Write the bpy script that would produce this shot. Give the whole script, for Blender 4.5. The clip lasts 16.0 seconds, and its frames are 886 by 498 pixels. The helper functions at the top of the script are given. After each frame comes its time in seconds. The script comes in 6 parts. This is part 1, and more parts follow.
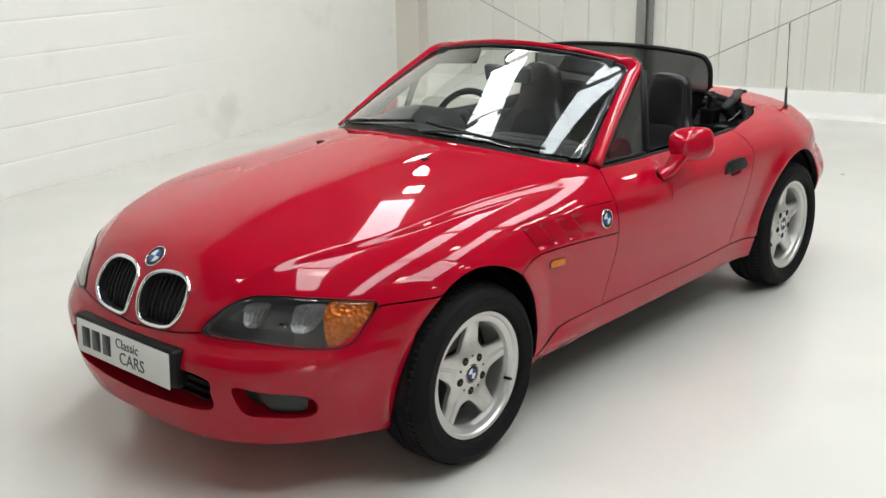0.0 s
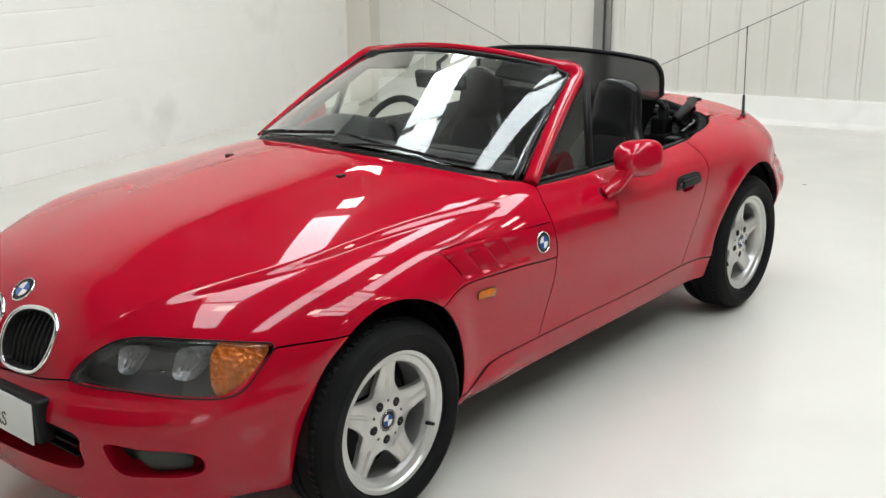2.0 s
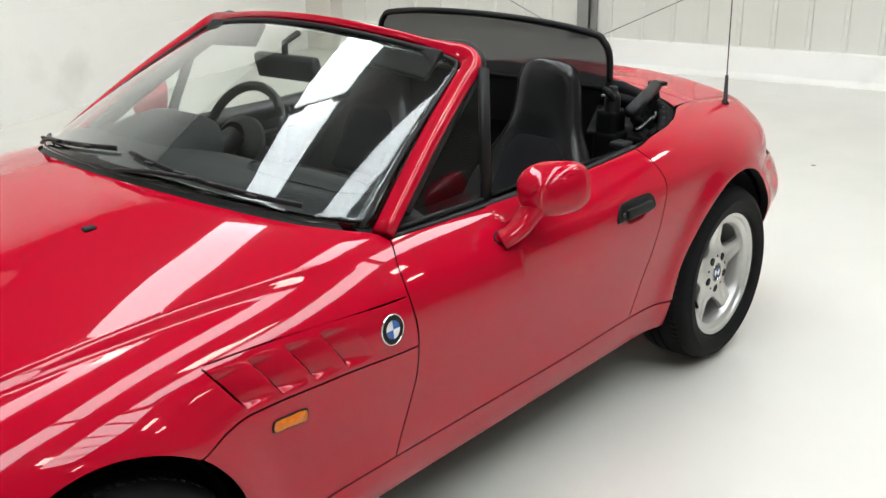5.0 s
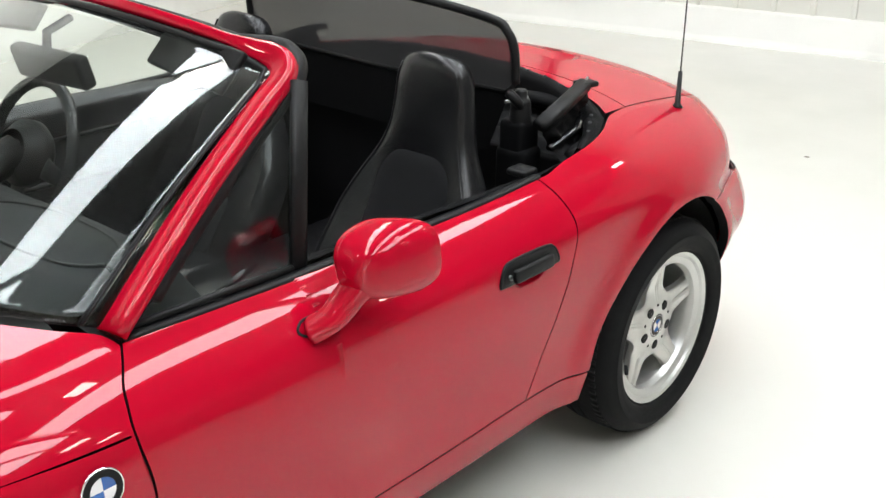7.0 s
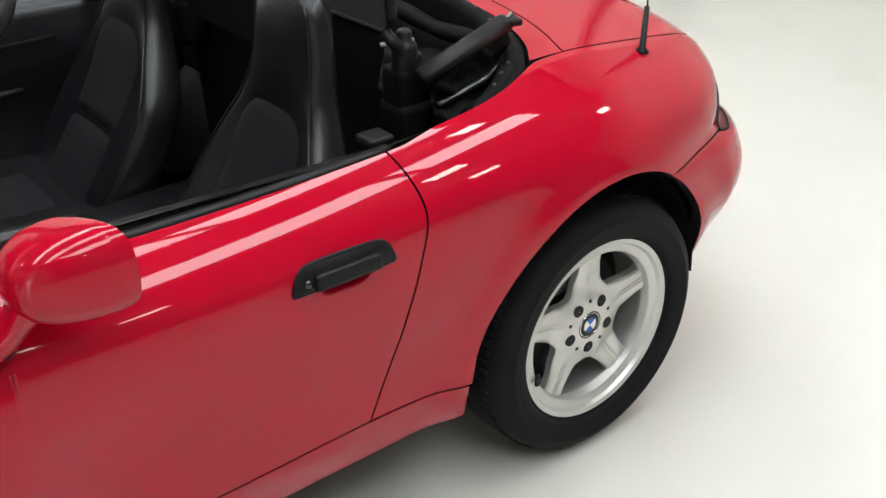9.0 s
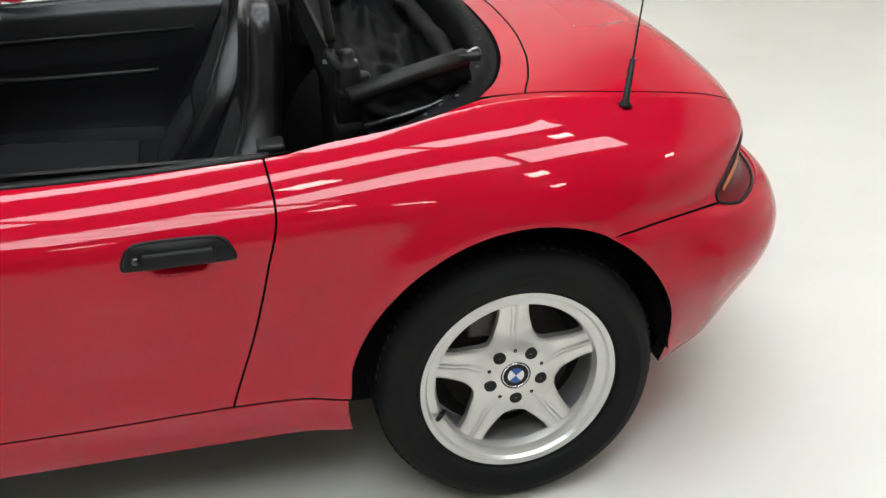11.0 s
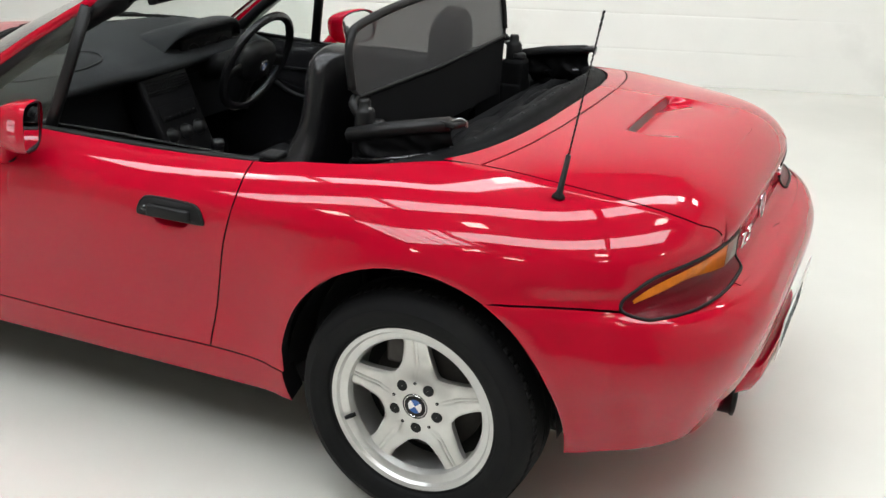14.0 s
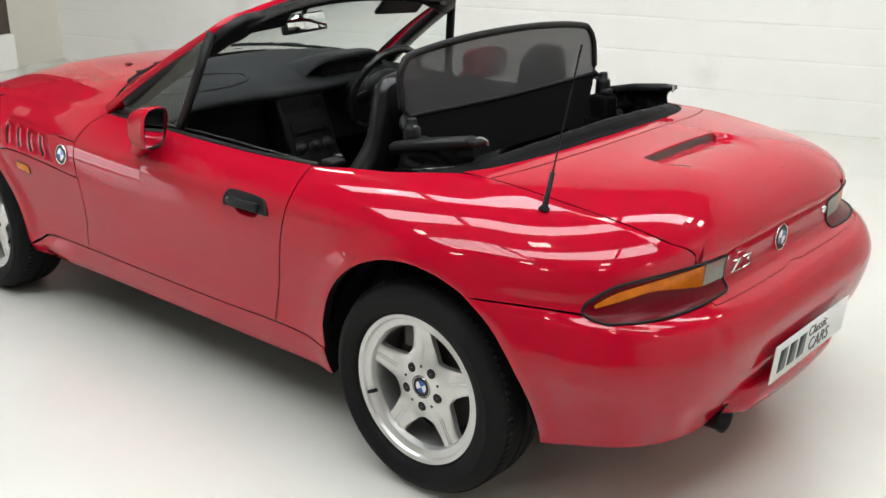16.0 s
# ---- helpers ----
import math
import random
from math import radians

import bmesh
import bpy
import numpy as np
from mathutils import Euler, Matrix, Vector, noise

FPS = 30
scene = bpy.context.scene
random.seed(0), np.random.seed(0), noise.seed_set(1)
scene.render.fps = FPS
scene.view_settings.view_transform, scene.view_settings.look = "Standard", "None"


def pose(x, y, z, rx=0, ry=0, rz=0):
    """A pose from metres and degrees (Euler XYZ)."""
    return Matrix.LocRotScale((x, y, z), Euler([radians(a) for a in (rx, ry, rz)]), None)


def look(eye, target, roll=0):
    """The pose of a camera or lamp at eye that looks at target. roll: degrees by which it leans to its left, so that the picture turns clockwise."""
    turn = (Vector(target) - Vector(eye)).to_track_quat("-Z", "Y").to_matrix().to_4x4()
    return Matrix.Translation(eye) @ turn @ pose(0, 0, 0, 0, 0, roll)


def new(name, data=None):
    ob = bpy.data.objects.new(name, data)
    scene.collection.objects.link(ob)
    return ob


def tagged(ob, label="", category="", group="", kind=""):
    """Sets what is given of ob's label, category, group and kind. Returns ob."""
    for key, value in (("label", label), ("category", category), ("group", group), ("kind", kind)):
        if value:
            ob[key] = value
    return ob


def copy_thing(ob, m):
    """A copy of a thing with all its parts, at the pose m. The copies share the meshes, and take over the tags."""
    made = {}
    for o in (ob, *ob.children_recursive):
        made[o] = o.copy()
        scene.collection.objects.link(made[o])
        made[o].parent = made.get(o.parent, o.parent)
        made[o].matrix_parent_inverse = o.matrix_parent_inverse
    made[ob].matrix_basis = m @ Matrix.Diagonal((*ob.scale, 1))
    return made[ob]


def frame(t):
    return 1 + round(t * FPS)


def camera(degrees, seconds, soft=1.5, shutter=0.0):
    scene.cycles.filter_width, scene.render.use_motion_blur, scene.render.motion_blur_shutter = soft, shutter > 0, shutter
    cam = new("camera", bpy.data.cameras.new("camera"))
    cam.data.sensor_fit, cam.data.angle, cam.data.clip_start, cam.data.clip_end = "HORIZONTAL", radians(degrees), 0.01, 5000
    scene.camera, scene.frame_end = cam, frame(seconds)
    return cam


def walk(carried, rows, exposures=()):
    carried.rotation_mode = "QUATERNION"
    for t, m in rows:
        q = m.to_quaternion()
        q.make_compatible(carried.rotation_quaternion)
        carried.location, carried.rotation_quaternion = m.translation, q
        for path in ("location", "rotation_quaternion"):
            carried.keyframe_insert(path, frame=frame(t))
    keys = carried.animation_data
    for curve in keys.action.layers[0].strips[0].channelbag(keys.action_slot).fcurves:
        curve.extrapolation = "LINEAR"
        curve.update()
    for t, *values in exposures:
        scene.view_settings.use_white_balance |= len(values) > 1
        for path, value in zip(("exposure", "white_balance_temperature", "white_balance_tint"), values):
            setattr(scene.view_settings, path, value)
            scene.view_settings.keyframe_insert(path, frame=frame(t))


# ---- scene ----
cam = camera(45.5, 16.0)

PATH = [
    (0, (3.742, 2.901, 1.717), (2.304, 1.632, 1.147), -0.8),
    (0.5, (3.695, 2.895, 1.711), (2.246, 1.639, 1.142), -0.7),
    (1, (3.611, 2.872, 1.7), (2.149, 1.631, 1.132), -0.7),
    (1.5, (3.482, 2.83, 1.679), (2.009, 1.598, 1.118), -0.6),
    (2, (3.322, 2.757, 1.679), (1.845, 1.533, 1.113), -0.4),
    (2.5, (3.15, 2.685, 1.677), (1.676, 1.458, 1.11), -0.2),
    (3, (2.935, 2.614, 1.662), (1.475, 1.373, 1.091), -0.3),
    (5.5, (1.822, 2.273, 1.68), (0.407, 1.054, 0.966), -0.3),
    (6, (1.587, 2.202, 1.672), (0.179, 0.986, 0.939), -0.1),
    (6.5, (1.347, 2.123, 1.672), (-0.052, 0.913, 0.911), 0.5),
    (7, (1.135, 2.089, 1.656), (-0.241, 0.872, 0.866), 0.6),
    (7.5, (0.878, 2.079, 1.633), (-0.441, 0.834, 0.792), -0.1),
    (8, (0.653, 2.086, 1.622), (-0.607, 0.818, 0.724), -0.4),
    (8.5, (0.45, 2.11, 1.613), (-0.733, 0.804, 0.667), -0.4),
    (9, (0.273, 2.169, 1.617), (-0.808, 0.795, 0.645), -0.6),
    (11.5, (-0.931, 2.752, 1.61), (-1.104, 0.961, 0.736), -1.3),
    (12, (-1.208, 2.823, 1.578), (-1.175, 1.001, 0.756), -1.0),
    (12.5, (-1.486, 2.857, 1.586), (-1.245, 1.039, 0.788), -0.5),
    (13, (-1.776, 2.864, 1.592), (-1.321, 1.075, 0.821), -0.1),
    (13.5, (-2.006, 2.864, 1.597), (-1.383, 1.116, 0.852), 0.5),
    (14, (-2.243, 2.822, 1.619), (-1.453, 1.139, 0.881), 0.6),
    (14.5, (-2.47, 2.752, 1.62), (-1.521, 1.147, 0.894), 0.1),
    (15, (-2.694, 2.712, 1.622), (-1.608, 1.189, 0.913), -0.4),
    (15.5, (-2.86, 2.73, 1.621), (-1.689, 1.259, 0.94), -0.2),
    (16, (-3.009, 2.761, 1.637), (-1.77, 1.336, 0.978), -0.1),
]
walk(cam, [(t, look(eye, target, roll)) for t, eye, target, roll in PATH], [(0, -.37), (3, -.33), (5.5, -.20), (6.5, -.08), (7.5, .02), (8, .0), (9, -.24), (11.5, -.22), (13, -.20), (16, -.20)])

# ---- world and light ----
world = bpy.data.worlds.new("daylight")
scene.world = world
world.use_nodes = True
wn = world.node_tree.nodes
sky = wn.new("ShaderNodeTexSky")
sky.sky_type, sky.sun_disc = "NISHITA", False
sky.sun_elevation, sky.sun_rotation = radians(40), radians(120)
wn["Background"].inputs[1].default_value = 0.1
world.node_tree.links.new(sky.outputs[0], wn["Background"].inputs[0])
SKYLIGHT, LAMP = 11.0, 25.0


# ---- materials ----
def material(name, color, rough=.5, metal=0.0, coat=0.0, spread=.0, scale=20.0, bump=0.0, bump_scale=200.0, spec=.5, stain=None, stain_scale=1.5, coat_rough=.03, sheen=0.0, rough_spread=0.0, stain_from=.5, stain_to=.75, placed=False):
    """A surface with colour variation at two scales and a fine relief."""
    m = bpy.data.materials.new(name)
    m.use_nodes = True
    n, l = m.node_tree.nodes, m.node_tree.links
    b = n["Principled BSDF"]
    b.inputs["Roughness"].default_value, b.inputs["Metallic"].default_value = rough, metal
    b.inputs["Coat Weight"].default_value, b.inputs["Coat Roughness"].default_value = coat, coat_rough
    b.inputs["Specular IOR Level"].default_value = spec
    b.inputs["Sheen Weight"].default_value = sheen
    b.inputs["Base Color"].default_value = (*color, 1)
    co = n.new("ShaderNodeNewGeometry" if placed else "ShaderNodeTexCoord")
    spot = co.outputs["Position" if placed else "Object"]
    if spread or stain:
        fine = n.new("ShaderNodeTexNoise")
        fine.inputs["Scale"].default_value, fine.inputs["Detail"].default_value = scale, 6
        l.new(spot, fine.inputs["Vector"])
        mix = n.new("ShaderNodeMix")
        mix.data_type = "RGBA"
        mix.inputs["A"].default_value = (*[c * (1 - spread) for c in color], 1)
        mix.inputs["B"].default_value = (*[min(1, c * (1 + spread)) for c in color], 1)
        l.new(fine.outputs["Fac"], mix.inputs["Factor"])
        out = mix.outputs["Result"]
        if stain:
            big = n.new("ShaderNodeTexNoise")
            big.inputs["Scale"].default_value, big.inputs["Detail"].default_value = stain_scale, 5
            l.new(spot, big.inputs["Vector"])
            ramp = n.new("ShaderNodeMapRange")
            ramp.inputs["From Min"].default_value, ramp.inputs["From Max"].default_value = stain_from, stain_to
            l.new(big.outputs["Fac"], ramp.inputs["Value"])
            over = n.new("ShaderNodeMix")
            over.data_type = "RGBA"
            over.inputs["B"].default_value = (*stain, 1)
            l.new(ramp.outputs["Result"], over.inputs["Factor"])
            l.new(out, over.inputs["A"])
            out = over.outputs["Result"]
        l.new(out, b.inputs["Base Color"])
        if rough_spread:
            rr = n.new("ShaderNodeMapRange")
            rr.inputs["To Min"].default_value, rr.inputs["To Max"].default_value = max(0, rough - rough_spread), rough + rough_spread
            l.new(fine.outputs["Fac"], rr.inputs["Value"])
            l.new(rr.outputs["Result"], b.inputs["Roughness"])
    if bump:
        t = n.new("ShaderNodeTexNoise")
        t.inputs["Scale"].default_value, t.inputs["Detail"].default_value = bump_scale, 4
        l.new(spot, t.inputs["Vector"])
        u = n.new("ShaderNodeBump")
        u.inputs["Strength"].default_value, u.inputs["Distance"].default_value = bump, .002
        l.new(t.outputs["Fac"], u.inputs["Height"])
        l.new(u.outputs["Normal"], b.inputs["Normal"])
    return m


def clear(name, color, rough=.0, ior=1.45):
    m = bpy.data.materials.new(name)
    m.use_nodes = True
    b = m.node_tree.nodes["Principled BSDF"]
    b.inputs["Base Color"].default_value = (*color, 1)
    b.inputs["Transmission Weight"].default_value, b.inputs["Roughness"].default_value, b.inputs["IOR"].default_value = 1, rough, ior
    return m


def glow(name, color, strength):
    m = bpy.data.materials.new(name)
    m.use_nodes = True
    b = m.node_tree.nodes["Principled BSDF"]
    b.inputs["Base Color"].default_value = (.8, .8, .8, 1)
    b.inputs["Emission Color"].default_value, b.inputs["Emission Strength"].default_value = (*color, 1), strength
    return m


PAINT = material("red_paint", (.425, .002, .018), .5, 0, .86, .04, 3, coat_rough=.008, spec=.0)
CHROME = material("chrome", (.85, .85, .86), .07, 1.0, spread=.04, scale=30)
ALLOY = material("silver_alloy", (.66, .65, .62), .33, .78, .25, .05, 25, .08, 300, coat_rough=.15, stain=(.50, .49, .47), stain_scale=9)
ALLOY_CUT = material("machined_alloy", (.62, .615, .595), .34, .72, 0, .06, 40, .05, 400)
RUBBER = material("tyre_rubber", (.0065, .0065, .007), .7, 0, 0, .2, 60, .25, 400, spec=.16, stain=(.010, .0098, .0095), stain_scale=12)
BLACK = material("black_plastic", (.007, .007, .0075), .45, 0, 0, .15, 80, .2, 900, spec=.24)
TRIM_GREY = material("grey_plastic", (.030, .032, .034), .5, 0, 0, .12, 90, .3, 900)
GLOSS_BLACK = material("gloss_black", (.008, .008, .009), .12, 0, .6, .1, 20)
# near-black mostly for hollows and backings, whose shade is put into the colour
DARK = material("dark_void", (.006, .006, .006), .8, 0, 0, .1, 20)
LEATHER = material("black_leather", (.008, .008, .009), .27, 0, 0, .18, 50, .18, 240, stain=(.012, .012, .013), stain_scale=9, spec=.45)
SUEDE = material("charcoal_cloth", (.008, .008, .009), .85, 0, 0, .25, 160, .4, 900, spec=.2)
CARPET = material("black_carpet", (.006, .006, .0066), .95, 0, 0, .3, 300, .6, 900, spec=.12)
HOODCLOTH = material("black_canvas", (.004, .004, .0045), .62, 0, 0, .25, 200, .4, 700, spec=.10)
CONSOLE = material("dark_console", (.0025, .0025, .003), .5, 0, 0, .15, 80, .2, 900, spec=.10)
DASH = material("dark_dash", (.010, .011, .0125), .6, 0, 0, .12, 120, .35, 700, spec=.2)
WHITE = material("white_paint_metal", (.80, .80, .78), .4, 0, 0, .02, 6)
GLASS = clear("screen_glass", (.90, .96, .93))
LENS = clear("lens_glass", (.97, .98, .98), .02)
AMBER_SOLID = material("amber_plastic", (.66, .17, .008), .3, 0, .15, .3, 90, .3, 300, spec=.3)
LAMP_AMBER = material("amber_lamp", (.40, .092, .004), .25, .55, .1, .6, 40)
HOUSING = material("lamp_housing", (.075, .080, .080), .5, 0, 0, .12, 40)
REFLECTOR = material("lamp_reflector", (.17, .173, .177), .32, .9, 0, .15, 60)
TAIL_RED = material("red_lens", (.12, .001, .007), .28, 0, .08, .3, 40, .25, 260, spec=.10)
TAIL_AMBER = material("amber_lens_solid", (.66, .18, .006), .28, 0, .14, .35, 45, .25, 260, spec=.15)
TAIL_CLEAR = material("clear_lens_solid", (.26, .25, .22), .3, 0, 0, .2, 60, spec=.3)
BLUE = material("badge_blue", (.02, .10, .36), .2, 0, .8, .05, 10)
BADGE_WHITE = material("badge_white", (.75, .76, .78), .2, 0, .8, .03, 10)
PLATE_WHITE = material("plate_white", (.78, .78, .76), .3, 0, .3, .03, 15)
PLATE_INK = material("plate_ink", (.03, .035, .035), .4, 0, 0, .1, 30)
MIRROR = material("mirror_glass", (.78, .79, .80), .01, 1.0)
WALL = material("white_block_paint", (.89, .877, .832), .6, 0, 0, .03, 5, .25, 26, stain=(.73, .715, .67), stain_scale=1.7, stain_from=.60, stain_to=.82, placed=True)
CLAD = material("white_cladding", (.75, .74, .69), .42, 0, 0, .03, 3, stain=(.71, .695, .63), stain_scale=.8, placed=True)
FLOOR = material("white_resin_floor", (.69, .678, .622), .2, 0, .35, .035, 2.2, .05, 30, stain=(.64, .628, .573), stain_scale=.9, coat_rough=.10, rough_spread=.08)
DISC = material("brake_disc_steel", (.055, .05, .046), .5, .5, 0, .3, 50)
STEEL = material("grey_steel", (.30, .30, .29), .45, .6, 0, .1, 20)
BEIGE = material("beige_column", (.68, .65, .58), .55, 0, 0, .03, 4)
FARWALL = material("dark_far_wall", (.12, .115, .108), .6, 0, 0, .06, 2, stain=(.12, .115, .105), stain_scale=.7)
ROOFSHEET = material("grey_roof_sheet", (.14, .14, .137), .6, 0, 0, .05, 3)
BROWN = material("brown_door", (.07, .045, .04), .5, 0, 0, .2, 6)
SKYLIGHT_MAT = glow("skylight_sheet", (.89, .95, 1.0), SKYLIGHT)
LAMP_MAT = glow("lamp_panel", (1.0, .95, .86), LAMP)
DAY_MAT = glow("daylit_glass", (.90, .95, 1.0), 4.5)


def specks(m, scale, dark):
    """Sparse small dark marks on a material."""
    n, l = m.node_tree.nodes, m.node_tree.links
    b = n["Principled BSDF"]
    old = b.inputs["Base Color"].links[0].from_socket
    co = n.new("ShaderNodeTexCoord")
    dots = n.new("ShaderNodeTexVoronoi")
    dots.inputs["Scale"].default_value = scale
    l.new(co.outputs["Object"], dots.inputs["Vector"])
    some = n.new("ShaderNodeTexNoise")
    some.inputs["Scale"].default_value = scale * .4
    l.new(co.outputs["Object"], some.inputs["Vector"])
    near, rare, both, mix = n.new("ShaderNodeMapRange"), n.new("ShaderNodeMapRange"), n.new("ShaderNodeMath"), n.new("ShaderNodeMix")
    near.inputs["From Min"].default_value, near.inputs["From Max"].default_value = .045, .02
    rare.inputs["From Min"].default_value, rare.inputs["From Max"].default_value = .54, .60
    l.new(dots.outputs["Distance"], near.inputs["Value"])
    l.new(some.outputs["Fac"], rare.inputs["Value"])
    both.operation = "MULTIPLY"
    l.new(near.outputs["Result"], both.inputs[0])
    l.new(rare.outputs["Result"], both.inputs[1])
    mix.data_type = "RGBA"
    mix.inputs["B"].default_value = (*dark, 1)
    l.new(both.outputs[0], mix.inputs["Factor"])
    l.new(old, mix.inputs["A"])
    l.new(mix.outputs["Result"], b.inputs["Base Color"])


specks(FLOOR, 2.4, (.22, .20, .17))


def facets(m, scale, strength):
    """The small pressed prisms of a lamp."""
    n, l = m.node_tree.nodes, m.node_tree.links
    co, cells, bump = n.new("ShaderNodeTexCoord"), n.new("ShaderNodeTexVoronoi"), n.new("ShaderNodeBump")
    cells.inputs["Scale"].default_value = scale
    bump.inputs["Strength"].default_value, bump.inputs["Distance"].default_value = strength, .006
    l.new(co.outputs["Object"], cells.inputs["Vector"])
    l.new(cells.outputs["Distance"], bump.inputs["Height"])
    l.new(bump.outputs["Normal"], n["Principled BSDF"].inputs["Normal"])


facets(LAMP_AMBER, 70, .7)
facets(REFLECTOR, 60, .5)

# ---- mesh helpers ----
def mesh_of(name, verts, faces, mat, smooth=True, normals=None):
    me = bpy.data.meshes.new(name)
    me.from_pydata([tuple(map(float, v)) for v in verts], [], [tuple(map(int, f)) for f in faces])
    me.materials.append(mat)
    me.polygons.foreach_set("use_smooth", [smooth] * len(me.polygons))
    if normals is not None:
        me.normals_split_custom_set([tuple(map(float, v)) for v in normals])
    me.update()
    return me


def part(name, bm, mat, parent, label="", smooth=True, angle=None):
    """One mesh object under a thing or a part, from a bmesh or a mesh."""
    if isinstance(bm, bmesh.types.BMesh):
        me = bpy.data.meshes.new(name)
        bmesh.ops.recalc_face_normals(bm, faces=bm.faces)
        if angle is not None:
            for e in bm.edges:
                if len(e.link_faces) == 2 and e.calc_face_angle(0) > radians(angle):
                    e.smooth = False
        for f in bm.faces:
            f.smooth = smooth
        bm.to_mesh(me)
        bm.free()
        me.materials.append(mat)
    else:
        me = bm
    ob = new(name, me)
    ob.parent = parent
    if label:
        tagged(ob, label)
    return ob


def box(bm, lo, hi, bevel=.004, segments=2, m=None):
    """A bevelled block between two corners."""
    g = bmesh.ops.create_cube(bm, size=1)["verts"]
    for v in g:
        v.co = Vector([a + (b - a) * (c + .5) for a, b, c in zip(lo, hi, v.co)])
    if bevel:
        e = list({e for v in g for e in v.link_edges})
        r = bmesh.ops.bevel(bm, geom=e, offset=bevel, segments=segments, affect="EDGES", profile=.6)
        g = list({v for f in r["faces"] for v in f.verts} | {v for v in g if v.is_valid})
    if m is not None:
        for v in g:
            v.co = m @ v.co
    return g


def lathe(bm, profile, n=64, m=None, closed=False):
    """Turns a profile of (radius, along) round the y axis."""
    rings = []
    for r, a in profile:
        rings.append([bm.verts.new((r * math.sin(2 * math.pi * i / n), a, r * math.cos(2 * math.pi * i / n))) for i in range(n)])
    for a, b in zip(rings, rings[1:] + (rings[:1] if closed else [])):
        for i in range(n):
            bm.faces.new((a[i], a[(i + 1) % n], b[(i + 1) % n], b[i]))
    if m is not None:
        for ring in rings:
            for v in ring:
                v.co = m @ v.co
    return rings


def tube(bm, path, radius, n=10, flat=1.0, caps=True, up=(0, 0, 1)):
    """A round or oval bar along a path; radius may be one per point."""
    pts = [Vector(p) for p in path]
    rs = radius if isinstance(radius, (list, tuple)) else [radius] * len(pts)
    rings = []
    for i, p in enumerate(pts):
        d = (pts[min(i + 1, len(pts) - 1)] - pts[max(i - 1, 0)]).normalized()
        a = d.cross(Vector(up))
        a = a.normalized() if a.length > 1e-4 else d.orthogonal().normalized()
        b = d.cross(a).normalized()
        rings.append([bm.verts.new(p + rs[i] * (a * math.cos(2 * math.pi * k / n) + flat * b * math.sin(2 * math.pi * k / n))) for k in range(n)])
    for a, b in zip(rings, rings[1:]):
        for k in range(n):
            bm.faces.new((a[k], a[(k + 1) % n], b[(k + 1) % n], b[k]))
    if caps:
        bm.faces.new(rings[0])
        bm.faces.new(rings[-1][::-1])
    return rings


def smooth_path(pts, n=8):
    """A Catmull-Rom line through points."""
    p = [Vector(q) for q in pts]
    p = [2 * p[0] - p[1]] + p + [2 * p[-1] - p[-2]]
    out = []
    for i in range(1, len(p) - 2):
        for k in range(n):
            t = k / n
            out.append(.5 * ((2 * p[i]) + (p[i + 1] - p[i - 1]) * t + (2 * p[i - 1] - 5 * p[i] + 4 * p[i + 1] - p[i + 2]) * t * t
                             + (3 * p[i] - p[i - 1] - 3 * p[i + 1] + p[i + 2]) * t ** 3))
    return out + [p[-2]]


def round_outline(pts, n=6):
    """A closed smooth outline through 2D corners."""
    p = [Vector((*q, 0)) for q in pts]
    out, c = [], len(p)
    for i in range(c):
        a, b, d, e = p[i - 1], p[i], p[(i + 1) % c], p[(i + 2) % c]
        for k in range(n):
            t = k / n
            v = .5 * ((2 * b) + (d - a) * t + (2 * a - 5 * b + 4 * d - e) * t * t + (3 * b - a - 3 * d + e) * t ** 3)
            out.append((v.x, v.y))
    return np.array(out)


# ---- the showroom ----
TURN = 13.5
ROOM = pose(0, 0, 0, 0, 0, TURN)
GROUND = -.012
SIDE, BACK, FRONT, FAR, HIGH = -4.14, -6.34, 5.85, 7.5, 5.0


def structure(name, bm, mat, label, smooth=False, m=None):
    ob = part(name, bm, mat, None, "", smooth)
    ob.matrix_basis = ROOM if m is None else m
    return tagged(ob, label, "", "", "structure")


bm = bmesh.new()
box(bm, (BACK - .5, SIDE - .5, -.2), (FRONT + .5, FAR + .5, GROUND), 0)
structure("floor", bm, FLOOR, "glossy off-white resin floor with faint scuffs")
bm = bmesh.new()
box(bm, (BACK + .02, SIDE - .3, GROUND), (FRONT, SIDE - .03, HIGH), 0)
wall_side = structure("wall_side", bm, WALL, "white-painted wall of long horizontal concrete panels")
bm = bmesh.new()
box(bm, (BACK - .3, SIDE - .3, GROUND), (BACK, FAR + .3, HIGH), 0)
wall_back = structure("wall_back", bm, CLAD, "white wall of ribbed vertical sheets above a low plinth")
bm = bmesh.new()
box(bm, (FRONT, SIDE - .3, GROUND), (FRONT + .3, FAR + .3, HIGH), 0)
wall_front = structure("wall_front", bm, BEIGE, "plain off-white wall in shade")
# unseen wall; its dimness is put into the colour, keeping paint reflections dark
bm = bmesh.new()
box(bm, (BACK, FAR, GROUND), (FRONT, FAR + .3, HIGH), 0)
structure("wall_far", bm, FARWALL, "dark grey far wall, out of view")
bm = bmesh.new()
box(bm, (BACK, SIDE - .03, GROUND), (BACK + .22, -3.85, HIGH), .004)
structure("column_1", bm, BEIGE, "beige boxed column in the corner")
bm = bmesh.new()
box(bm, (FRONT - .09, -3.52, GROUND), (FRONT, 1.2, .31), .01)
structure("low_wall", bm, WALL, "low white wall below a dark opening")
bm = bmesh.new()
box(bm, (FRONT - .04, -3.52, .312), (FRONT, 1.2, 3.0), .004)
structure("door_1", bm, BROWN, "dark brown closed door")
